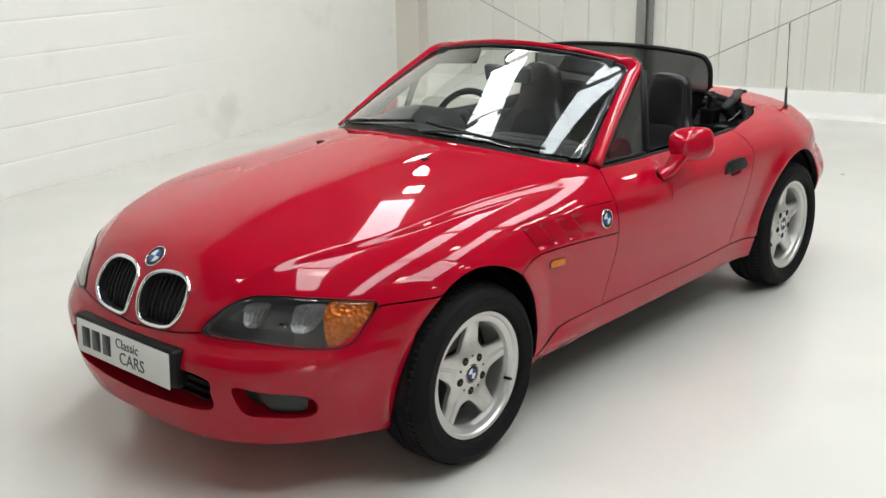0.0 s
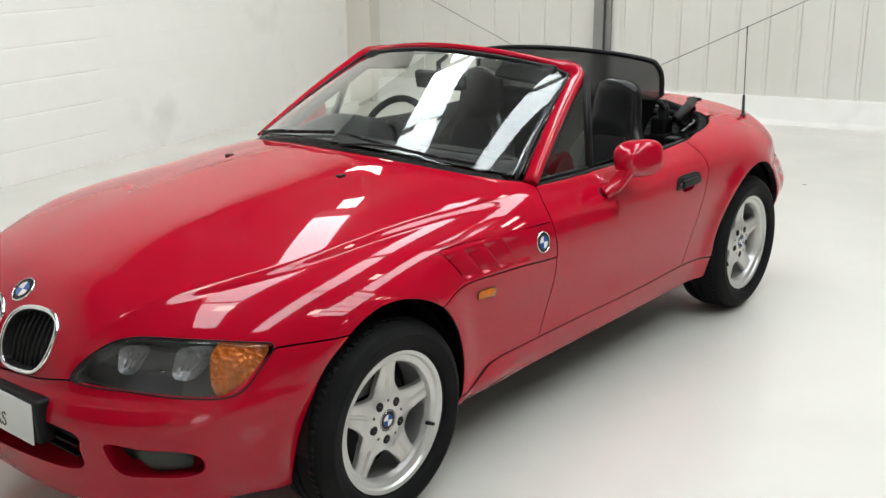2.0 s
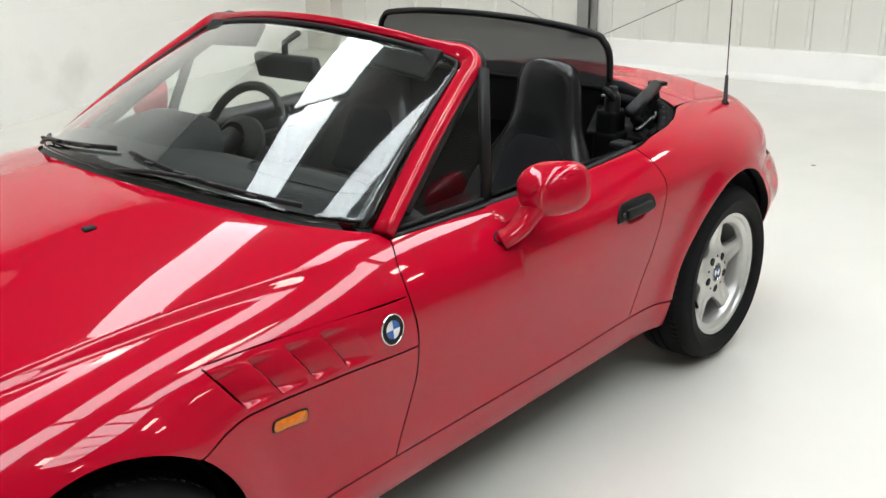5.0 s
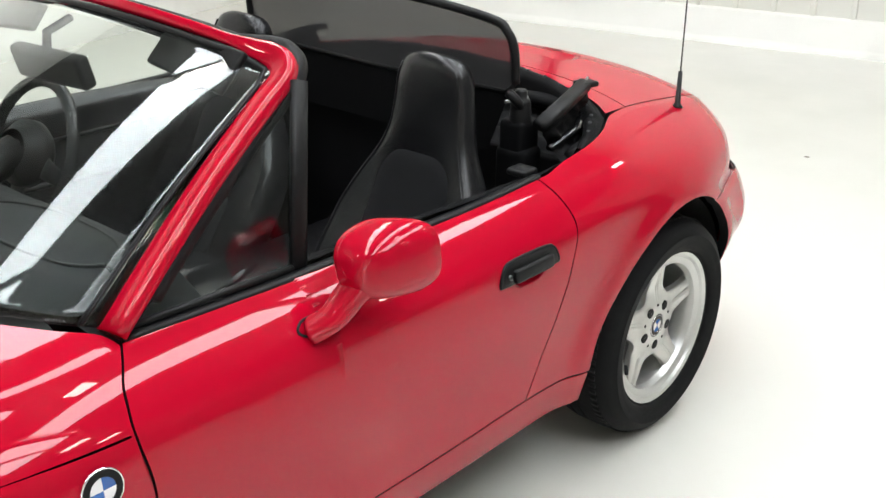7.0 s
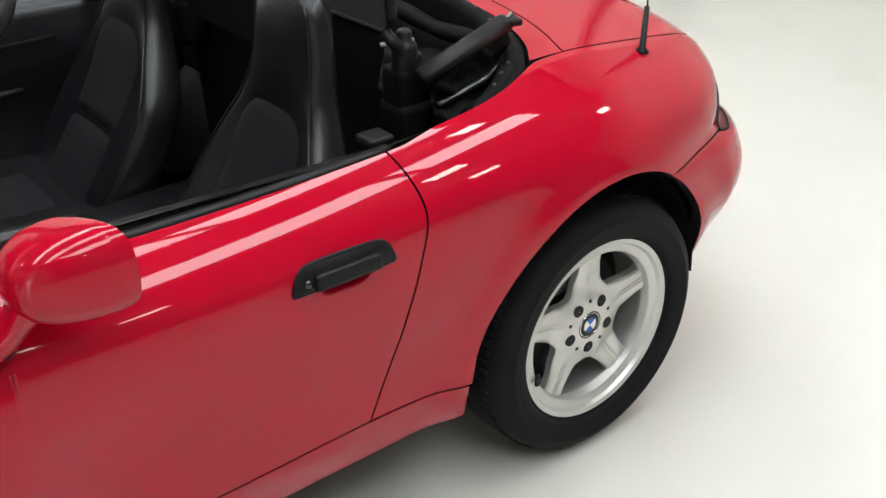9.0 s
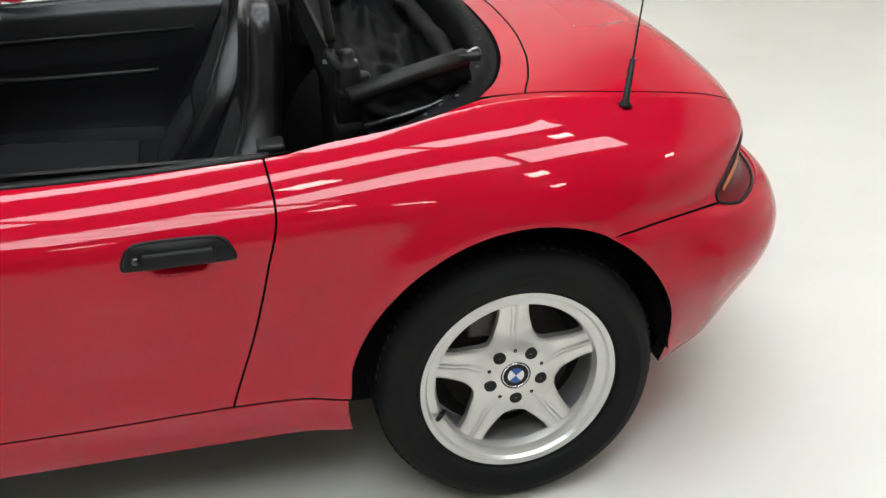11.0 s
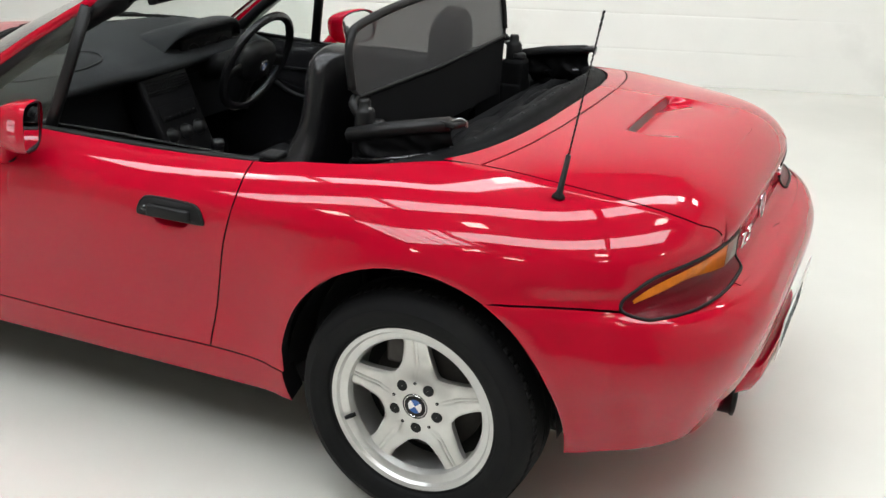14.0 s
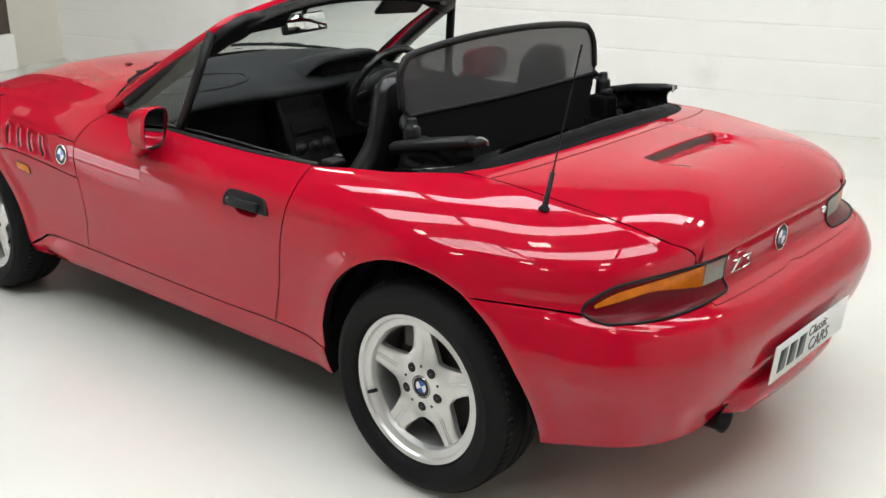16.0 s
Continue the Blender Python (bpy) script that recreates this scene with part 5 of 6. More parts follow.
part("pillar_trim", frame_bar(inner, SCREEN_OUT, [.036 + .054 * min(1, max(0, (abs(p.y) - .40) / .1)) for p in inner], .040), BLACK, screen, "black inner pillar trim")
seal_path = [Vector((p.x, p.y, p.z)) for p in [screen_point(1.003, t, .004) for t in np.linspace(.0, .90, 16)] + [screen_point(.985, .965, .004), screen_point(.88, .985, .004)] + [screen_point(u, .988, .004) for u in np.linspace(.8, -.8, 24)]
                                                 + [screen_point(-.88, .985, .004), screen_point(-.985, .965, .004)] + [screen_point(-1.003, t, .004) for t in np.linspace(.9, 0, 16)]]
part("screen_seal", frame_bar(seal_path, SCREEN_OUT, .013, .006, 8), BLACK, screen, "black windscreen seal")
# scuttle and wipers
bm = bmesh.new()
us = np.linspace(-.95, .95, 41)
rows = []
for k, off in enumerate((0, .4, 1.0)):
    row = []
    for u in us:
        a = screen_point(u * .99, .012, .002)
        y = .70 * u
        x = float(cowl_x(abs(y))) + .004
        b = Vector((x, y, float(on_top(x, y)[2]) - .012))
        row.append(bm.verts.new(a.lerp(b, off) - Vector((0, 0, .010 * (off == .4)))))
    rows.append(row)
for a, b in zip(rows, rows[1:]):
    for i in range(40):
        bm.faces.new((a[i], a[i + 1], b[i + 1], b[i]))
part("scuttle", bm, BLACK, car, "black scuttle panel below the windscreen")
for u0, u1, v0, v1, uc in ((.84, .06, .060, .105, .10), (-.04, -.86, .105, .050, -.70)):
    bm = bmesh.new()
    pts = [screen_point(u0 + (u1 - u0) * t, v0 + (v1 - v0) * t - .02 * math.sin(math.pi * t), .012) for t in np.linspace(0, 1, 16)]
    tube(bm, pts, .005, 6, 1.4)
    wiper = part("wiper", bm, BLACK, car, "black wiper resting on the windscreen")
    bm = bmesh.new()
    mid = screen_point((u0 + u1) / 2, (v0 + v1) / 2 - .02, .020)
    root = screen_point(uc - .02, .015, .012)
    tube(bm, smooth_path([root, root.lerp(mid, .5) + SCREEN_OUT * .016, mid], 6), .0075, 8, .7)
    part("wiper_arm", bm, BLACK, wiper)
    for t in (.2, .4, .6, .8):
        bm = bmesh.new()
        p = screen_point(u0 + (u1 - u0) * t, v0 + (v1 - v0) * t - .02, .020)
        box(bm, (-.018, -.005, -.004), (.018, .005, .004), .002, 2, Matrix.Translation(p) @ Matrix.Rotation(radians(90), 4, "Z"))
        part("wiper_clip", bm, BLACK, wiper)
# inner mirror and sun visors
m = Matrix.Translation((.048, .042, 1.130)) @ Matrix.Rotation(radians(6), 4, "Z") @ Matrix.Rotation(radians(15), 4, "Y")
bm = bmesh.new()
box(bm, (-.012, -.116, -.036), (.022, .116, .036), .014, 4, m)
rvm = part("inner_mirror", bm, BLACK, car, "black interior mirror")
bm = bmesh.new()
box(bm, (-.0135, -.107, -.029), (-.0122, .107, .029), .0005, 1, m)
part("mirror_glass", bm, MIRROR, rvm)
bm = bmesh.new()
tube(bm, [Vector((.060, .040, 1.152)), Vector((.045, .025, 1.195)), screen_point(.03, .93, -.012)], .010, 8)
part("mirror_stalk", bm, BLACK, rvm)
for s in (1, -1):
    bm = bmesh.new()
    box(bm, (-.010, -.128, -.048), (.008, .128, .048), .008, 3, Matrix.Translation(screen_point(s * .66, .935, -.040)) @ Matrix.Rotation(radians(-42), 4, "Y") @ Matrix.Rotation(radians(-5 * s), 4, "X"))
    part("sun_visor", bm, BLACK, screen, "black folded sun visor")
bm = bmesh.new()
tube(bm, [screen_point(u, 1.035, -.032) for u in np.linspace(-.95, .95, 30)], .026, 10, .8)
part("header_pad", bm, LEATHER, screen, "black padded header rail")

# quarter lights with their black bars
for s in (1, -1):
    a, b, c = Vector((.315, .700, .858)), Vector((-.130, .607, 1.168)), Vector((-.034, .694, .845))
    if s < 0:
        a, b, c = [Vector((q.x, -q.y, q.z)) for q in (a, b, c)]
    bm = bmesh.new()
    vs = [bm.verts.new(q) for q in (a, b, c)]
    bm.faces.new(vs)
    q = part("quarter_light", bm, GLASS, car, "small fixed triangular side window", False)
    sol = q.modifiers.new("thick", "SOLIDIFY")
    sol.thickness = .004
    q.visible_shadow = False
    bm = frame_bar([b - (b - c) * .01, b.lerp(c, .5), c - (b - c) * .04], Vector((0, s, .3)), .036, .020, 10)
    part("window_bar", bm, BLACK, q, "black upright window bar")
    bm = frame_bar([a.lerp(c, -.06), a.lerp(c, .5), a.lerp(c, 1.0)], Vector((0, s, .3)), .014, .016, 8)
    part("window_seal", bm, BLACK, q)

# door mirrors
def door_mirror(s):
    bm = bmesh.new()
    rows = []
    n = 48
    for k, t in enumerate(np.linspace(0, 1, 26)):
        x = -.138 + .128 * t
        f = max(.03, (1 - t ** 2.6) ** .42) * (.955 + .045 * min(1, t / .12))
        hw, hh = .071 * f, .068 * f
        row = []
        for i in range(n):
            a = 2 * math.pi * i / n
            c, d = math.cos(a), math.sin(a)
            r = (abs(c) ** 3.2 + abs(d) ** 3.2) ** (-1 / 3.2)
            row.append(bm.verts.new((x - .036 * r * c * (1 - t), s * (.859 - .008 * t + hw * r * c * (1 + .06 * d) - .012 * d * f), .888 - .006 * t + hh * r * d + .008 * c * f)))
        rows.append(row)
    for a, b in zip(rows, rows[1:]):
        for i in range(n):
            bm.faces.new((a[i], a[(i + 1) % n], b[(i + 1) % n], b[i]))
    bm.faces.new(rows[-1])
    mir = part("door_mirror", bm, PAINT, car, "red door mirror on a slim foot")
    bm = bmesh.new()
    ring = [Vector((-.131 - .036 * math.cos(a), s * (.859 + .063 * math.copysign(abs(math.cos(a)) ** .62, math.cos(a)) - .012 * math.sin(a)), .888 + .062 * math.copysign(abs(math.sin(a)) ** .62, math.sin(a)) + .008 * math.cos(a))) for a in np.linspace(0, 2 * math.pi, 25)[:-1]]
    bm.faces.new([bm.verts.new(v) for v in ring])
    part("mirror_glass", bm, MIRROR, mir, "mirror glass")
    bm = bmesh.new()
    ring = [q + Vector((.001, 0, 0)) for q in ring]
    tube(bm, ring + ring[:1], .0035, 6, caps=False)
    part("mirror_edge", bm, BLACK, mir)
    bm = bmesh.new()
    foot = smooth_path([Vector((.030, s * .800, .772)), Vector((.005, s * .825, .795)), Vector((-.025, s * .838, .830)), Vector((-.055, s * .850, .868))], 6)
    rr = [.040 - .008 * (i / (len(foot) - 1)) + .016 * (i / (len(foot) - 1)) ** 3 for i in range(len(foot))]
    tube(bm, foot, rr, 24, .62)
    part("mirror_foot", bm, PAINT, mir)
    bm = bmesh.new()
    o = round_outline([(.064, .781), (.042, .792), (.0, .790), (-.015, .777), (0, .767), (.046, .769)], 5)
    loop_tube(bm, skin_line(o, "xz", 1, .001), .0026, 6)
    if s < 0:
        flip(bm)
    part("foot_gasket", bm, BLACK, mir)


door_mirror(1)
door_mirror(-1)

# door tops, cards, tub
for s in (1, -1):
    bm = bmesh.new()
    xs = np.linspace(.345, -.745, 40)
    line = [Vector((x, s * (.712 - .004 * math.sin(3 * x)), float(on_top(x, .714)[2]) - .004)) for x in xs]
    waist = frame_bar(line, Vector((0, 0, 1)), .024, .014, 8)
    part("door_seal", waist, BLACK, car, "black waist seal along the door top")
    bm = bmesh.new()
    rows = []
    for z, y in ((.838, .702), (.832, .672), (.80, .655), (.70, .650), (.66, .645), (.60, .668), (.46, .660), (.42, .640), (.30, .650)):
        rows.append([bm.verts.new((x, s * (y - .006 * math.cos(6 * x)), z - .012 * math.sin((x - .3) * 3) * (z > .8))) for x in np.linspace(.42, -.80, 30)])
    for a, b in zip(rows, rows[1:]):
        for i in range(29):
            bm.faces.new((a[i], a[i + 1], b[i + 1], b[i]))
    card = part("door_card", bm, LEATHER, car, "black inner door trim")
    bm = bmesh.new()
    tube(bm, smooth_path([(.20, s * .640, .735), (.12, s * .630, .69), (.02, s * .616, .650), (-.12, s * .610, .636), (-.50, s * .610, .632)], 8), .009, 8)
    part("armrest_edge", bm, BLACK, card)
    bm = bmesh.new()
    tube(bm, [(.28, s * .650, .742), (-.05, s * .642, .745), (-.62, s * .640, .748)], .0055, 8)
    part("door_pull", bm, BLACK, card)
    bm = bmesh.new()
    box(bm, (-.780, s * .665 - .028, .836), (-.725, s * .665 + .028, .853), .008, 3)
    part("latch_cover", bm, BLACK, car, "black latch cover")
for name, lo, hi, lab in (("cabin_floor", (-1.0, -.66, .20), (.72, .66, .245), "black cabin carpet"), ("bulkhead", (-1.02, -.66, .22), (-.98, .66, .80), "black trimmed rear bulkhead"), ("firewall", (.60, -.62, .22), (.64, .62, .84), "black firewall"),
                          ("hood_well", (-1.36, -.62, .70), (-.99, .62, .74), "black hood well floor"), ("well_back", (-1.37, -.58, .72), (-1.355, .58, .87), "black hood well lining"),
                          ("footwell_side", (.38, .64, .22), (.64, .665, .835), ""), ("footwell_side", (.38, -.665, .22), (.64, -.64, .835), ""), ("side_trim", (-1.0, .64, .22), (-.74, .665, .80), ""), ("side_trim", (-1.0, -.665, .22), (-.74, -.64, .80), "")):
    bm = bmesh.new()
    box(bm, lo, hi, .008)
    part(name, bm, CARPET, car, lab)
for s in (1, -1):
    bm = bmesh.new()
    rows = []
    for z, y in ((.872, -.004), (.84, -.02), (.72, -.03)):
        rows.append([bm.verts.new((x, s * (float(well_y(x)) + y), z if z < .86 else float(on_top(x, float(well_y(x)) + y)[2]) - .004)) for x in np.linspace(-.72, -1.30, 30)])
    for a, b in zip(rows, rows[1:]):
        for i in range(29):
            bm.faces.new((a[i], a[i + 1], b[i + 1], b[i]))
    part("well_lining", bm, BLACK, car)
bm = bmesh.new()
rows = []
for dx, dz in ((-.002, -.004), (.012, -.03), (.02, -.18)):
    rows.append([bm.verts.new((float(well_x(abs(y))) + dx, y, float(on_top(float(well_x(abs(y))), y)[2]) + dz)) for y in np.linspace(-.597, .597, 40)])
for a, b in zip(rows, rows[1:]):
    for i in range(39):
        bm.faces.new((a[i], a[i + 1], b[i + 1], b[i]))
part("well_lining", bm, BLACK, car)

# dashboard
def loft_y(profile, ys, shape):
    bm = bmesh.new()
    rows = []
    for y in ys:
        rows.append([bm.verts.new((x + shape(y, x, z)[0], y, z + shape(y, x, z)[1])) for x, z in profile])
    for a, b in zip(rows, rows[1:]):
        for i in range(len(profile) - 1):
            bm.faces.new((a[i], a[i + 1], b[i + 1], b[i]))
    return bm


prof = [tuple(v)[:2] for v in smooth_path([(.66, .944, 0), (.50, .944, 0), (.34, .922, 0), (.22, .892, 0), (.165, .866, 0), (.150, .846, 0), (.168, .826, 0), (.24, .80, 0), (.265, .70, 0), (.28, .58, 0)], 4)]
def dash_shape(y, x, z):
    edge = float(cowl_x(abs(y))) - .055
    cut = min(0, edge - x)
    k = max(0, abs(y) - .45) / .25
    centre = math.exp(-(y / .17) ** 4)
    dz = -.045 * k * k + (.012 * math.exp(-((y - .36) / .22) ** 4) if x < .32 else 0)
    if z > .86:
        # the padded top stays under the glass
        under = float(on_top(edge, y)[2]) + .004 + .5 * (edge - x - cut) - max(0, abs(y) - .62)
        dz = min(dz, under - z)
    return (cut - .015 * centre * (z < .87) - .02 * (x < .3) * math.exp(-((y - .36) / .25) ** 4), dz)
dash = part("dashboard", loft_y(prof, np.linspace(-.69, .69, 80), dash_shape), DASH, car, "dark grey padded dashboard")
bm = bmesh.new()
top_points = np.array([tuple(v.co) for v in dash.data.vertices if v.co.z > .855])
def dash_z(x, y):
    d = np.hypot(top_points[:, 0] - x, top_points[:, 1] - y)
    k = d.argsort()[:4]
    return float((top_points[k, 2] / (d[k] + .002)).sum() / (1 / (d[k] + .002)).sum())
o = [(.285 + .088 * math.sin(a), .36 + .205 * math.copysign(abs(math.cos(a)) ** .8, math.cos(a))) for a in np.linspace(0, 2 * math.pi, 61)]
tube(bm, [(x, y, dash_z(x, y) + .001) for x, y in o], .0036, 6)
part("airbag_seam", bm, BLACK, dash, "oval seam of the airbag cover")
hump = [tuple(v)[:2] for v in smooth_path([(.50, .885, 0), (.38, .925, 0), (.24, .965, 0), (.165, .968, 0), (.150, .955, 0), (.158, .940, 0), (.180, .925, 0), (.195, .88, 0), (.195, .78, 0)], 5)]
def hump_shape(y, x, z):
    k = min(1, abs(y + .31) / .23)
    return (.06 * k ** 4, -max(0, z - .875) * k ** 5)
part("instrument_cowl", loft_y(hump, np.linspace(-.54, -.08, 40), hump_shape), DASH, dash, "hooded instrument binnacle")
bm = bmesh.new()
box(bm, (.186, -.46, .79), (.20, -.16, .915), .006, 3, Matrix.Translation((.0, 0, 0)))
inst = part("instrument_panel", bm, CONSOLE, dash, "dark instrument panel")
for y, r in ((-.40, .038), (-.22, .038), (-.31, .030), (-.47, .022)):
    bm = bmesh.new()
    lathe(bm, [(r, -.004), (r, .004), (r * .93, .004), (r * .92, -.002), (.001, -.002)], 28, Matrix.Translation((.186, y, .862)) @ Matrix.Rotation(radians(90), 4, "Z"))
    part("dial", bm, BLACK, dash, "round dial")
# console front with vents, radio, switches and knobs
stack = Matrix.Translation((.098, 0, .722)) @ Matrix.Rotation(radians(22), 4, "Y")
bm = bmesh.new()
box(bm, (0, -.125, -.25), (.10, .125, .135), .018, 3, stack)
console = part("console_front", bm, CONSOLE, car, "black console front with vents and radio")
for k in range(6):
    bm = bmesh.new()
    box(bm, (-.004, -.105, .060 + k * .009), (.004, .105, .064 + k * .009), .001, 1, stack)
    part("vent_slat", bm, CONSOLE, console)
bm = bmesh.new()
box(bm, (-.005, -.092, -.035), (.004, .092, .020), .003, 2, stack)
radio = part("radio", bm, CONSOLE, console, "black car radio")
for i in range(8):
    bm = bmesh.new()
    box(bm, (-.008, -.085 + i * .0215, -.03), (-.004, -.069 + i * .0215, -.018), .001, 1, stack)
    part("radio_button", bm, CONSOLE, console)
for y in (-.07, 0, .07):
    bm = bmesh.new()
    lathe(bm, [(.001, .020), (.019, .019), (.021, .0), (.026, -.001), (.026, -.004)], 28, stack @ Matrix.Translation((-.002, y, -.085)) @ Matrix.Rotation(radians(90), 4, "Z"))
    kn = part("heater_knob", bm, BLACK, console, "round heater knob")
    bm = bmesh.new()
    lathe(bm, [(.0275, .001), (.0275, -.003), (.0265, -.003), (.0265, .001)], 28, stack @ Matrix.Translation((-.003, y, -.085)) @ Matrix.Rotation(radians(90), 4, "Z"), True)
    part("knob_ring", bm, TRIM_GREY, console)
bm = bmesh.new()
prof2 = smooth_path([(.16, 0, .56), (.02, 0, .50), (-.15, 0, .475), (-.50, 0, .49), (-.98, 0, .50)], 6)
rows = []
for p in prof2:
    rows.append([bm.verts.new((p.x, y, p.z - dz)) for y, dz in ((-.125, .28), (-.12, .02), (-.105, 0), (.105, 0), (.12, .02), (.125, .28))])
for a, b in zip(rows, rows[1:]):
    for i in range(5):
        bm.faces.new((a[i], a[i + 1], b[i + 1], b[i]))
tunnel = part("centre_console", bm, LEATHER, car, "black centre console between the seats")
bm = bmesh.new()
lathe(bm, [(.052, 0), (.046, .02), (.026, .06), (.014, .085), (.012, .10)], 24, Matrix.Translation((-.06, 0, .485)) @ Matrix.Rotation(radians(90), 4, "X"))
part("gear_gaiter", bm, LEATHER, tunnel)
bm = bmesh.new()
lathe(bm, [(.010, 0), (.016, .012), (.023, .03), (.024, .045), (.018, .057), (.001, .060)], 20, Matrix.Translation((-.066, 0, .575)) @ Matrix.Rotation(radians(90), 4, "X"))
part("gear_knob", bm, LEATHER, tunnel, "black leather gear knob")
bm = bmesh.new()
tube(bm, [(-.30, .06, .485), (-.42, .06, .53)], [.014, .011], 10)
part("handbrake", bm, LEATHER, tunnel)

# steering wheel
sw = Matrix.Translation((-.035, -.30, .840)) @ Matrix.Rotation(radians(-25), 4, "Y") @ Matrix.Rotation(radians(90), 4, "Z")
bm = bmesh.new()
R = .183
ring = [Vector((R * math.sin(a), 0, R * math.cos(a))) for a in np.linspace(0, 2 * math.pi, 61)]
tube(bm, [sw @ p for p in ring], .0155, 12, caps=False)
wheel_s = part("steering_wheel", bm, LEATHER, car, "black three-spoke steering wheel")
bm = bmesh.new()
lathe(bm, [(.001, .030), (.04, .029), (.078, .022), (.096, .004), (.096, -.02), (.06, -.05)], 32, sw @ Matrix.Diagonal((1.05, 1, .86, 1)))
hub = part("steering_boss", bm, BLACK, wheel_s)
for a in (100, -100, 180):
    bm = bmesh.new()
    d = Vector((math.sin(radians(a)), 0, math.cos(radians(a))))
    tube(bm, [sw @ (d * .06), sw @ (d * .12 + Vector((0, -.006, 0))), sw @ (d * .175)], [.034, .024, .020], 12, .35, up=sw.to_3x3() @ Vector((0, 1, 0)))
    part("spoke", bm, BLACK, wheel_s)
roundel(wheel_s, sw @ Matrix.Translation((0, .0305, 0)), .022)
bm = bmesh.new()
tube(bm, [sw @ Vector((0, -.03, 0)), Vector((.20, -.30, .79))], .045, 16)
part("steering_column", bm, BLACK, wheel_s)


# seats
def seat(s):
    """A high-backed bucket seat in black leather with cloth middles."""
    y0 = .375 * s
    n = 36
    front = curve((.40, -.44), (.55, -.545), (.70, -.640), (.85, -.700), (.95, -.718), (1.03, -.726), (1.055, -.732), (1.072, -.742), (1.08, -.757))
    back = curve((.40, -.60), (.55, -.700), (.70, -.768), (.85, -.800), (.95, -.812), (1.03, -.814), (1.055, -.812), (1.072, -.804), (1.08, -.788))
    half = curve((.40, .235), (.55, .250), (.66, .240), (.75, .200), (.82, .160), (.88, .134), (.95, .124), (1.01, .116), (1.045, .103), (1.065, .085), (1.075, .062), (1.08, .035))
    bm = bmesh.new()
    rows = []
    zs = list(np.linspace(.40, 1.00, 30)) + [1.02, 1.035, 1.048, 1.06, 1.07, 1.076, 1.08]
    for z in zs:
        f, b, h = float(front(z)), float(back(z)), float(half(z))
        row = []
        bol = float(np.clip((.90 - z) / .12, 0, 1))
        for i in range(n):
            a = 2 * math.pi * i / n
            c, d = math.cos(a), math.sin(a)
            ex = .55 + .22 * min(1, max(0, (z - .74) / .16))
            yy = h * math.copysign(abs(d) ** ex, d)
            xx = (f + b) / 2 + (f - b) / 2 * math.copysign(abs(c) ** ex, c)
            if c > 0:
                xx += bol * (.040 * (abs(yy) / h) ** 3 - .018) * min(1, c * 2)
            row.append(bm.verts.new((xx, y0 + yy, z - .005 * (1 - c))))
        rows.append(row)
    for a, b in zip(rows, rows[1:]):
        for i in range(n):
            bm.faces.new((a[i], a[(i + 1) % n], b[(i + 1) % n], b[i]))
    bm.faces.new(rows[-1])
    st = part("seat", bm, LEATHER, car, "black leather bucket seat with cloth centre panels")
    # cloth panel on the back, with a rounded head
    for lo, hi, w in ((.60, .845, .132), (.42, .59, .130)):
        bm = bmesh.new()
        rows = []
        for k in range(17):
            z = lo + (hi - lo) * k / 16
            ww = w * (1 - (.55 * max(0, (k - 10) / 6) ** 2.4 if hi > .7 else 0))
            row = []
            for i in range(15):
                t = -1 + 2 * i / 14
                ed = (1 - abs(t) ** 6) * (1 - abs(2 * k / 16 - 1) ** 10)
                row.append(bm.verts.new((float(front(z)) - .022 + .002 + .020 * ed, y0 + ww * t, z)))
            rows.append(row)
        for a, b in zip(rows, rows[1:]):
            for i in range(14):
                bm.faces.new((a[i], a[i + 1], b[i + 1], b[i]))
        part("back_panel", bm, SUEDE, st, "charcoal cloth back panel")
    for sd in (1, -1):
        bm = bmesh.new()
        pts = []
        for z in np.linspace(.46, 1.05, 34):
            f, b, h = float(front(z)), float(back(z)), float(half(z))
            ex, bol = .55 + .22 * min(1, max(0, (z - .74) / .16)), float(np.clip((.90 - z) / .12, 0, 1))
            yy = h * .82 ** ex
            xx = (f + b) / 2 + (f - b) / 2 * .572 ** ex + bol * (.040 * (yy / h) ** 3 - .018)
            pts.append(Vector((xx + .001, y0 + sd * yy, z - .002)))
        tube(bm, pts, .0032, 6)
        part("stitched_seam", bm, LEATHER, st, "raised leather piping")
    bm = bmesh.new()
    rows = []
    xs = np.linspace(.06, -.50, 26)
    for x in xs:
        t = (.06 - x) / .56
        h = .245 - .02 * (1 - t) ** 3
        topz = .495 - .040 * t - .09 * max(0, (.12 - t) / .12) ** 2
        row = []
        for i in range(n):
            a = 2 * math.pi * i / n
            c, d = math.cos(a), math.sin(a)
            yy = h * math.copysign(abs(d) ** .5, d)
            zz = (topz + .27) / 2 + (topz - .27) / 2 * math.copysign(abs(c) ** .45, c)
            if c > 0:
                zz += .045 * (abs(yy) / h) ** 3 - .012
            row.append(bm.verts.new((x, y0 + yy, zz)))
        rows.append(row)
    for a, b in zip(rows, rows[1:]):
        for i in range(n):
            bm.faces.new((a[i], a[(i + 1) % n], b[(i + 1) % n], b[i]))
    bm.faces.new(rows[0][::-1])
    part("cushion", bm, LEATHER, st, "black leather seat cushion")
    bm = bmesh.new()
    rows = []
    for x in np.linspace(.0, -.42, 16):
        t = (.06 - x) / .56
        rows.append([bm.verts.new((x, y0 + .14 * u, .495 - .040 * t - .012 + .012 * (1 - abs(u) ** 6) + .003 * math.sin(x * 70))) for u in np.linspace(-1, 1, 15)])
    for a, b in zip(rows, rows[1:]):
        for i in range(14):
            bm.faces.new((a[i], a[i + 1], b[i + 1], b[i]))
    part("cushion_panel", bm, SUEDE, st)
    bm = bmesh.new()
    belt_y = y0 + s * .245
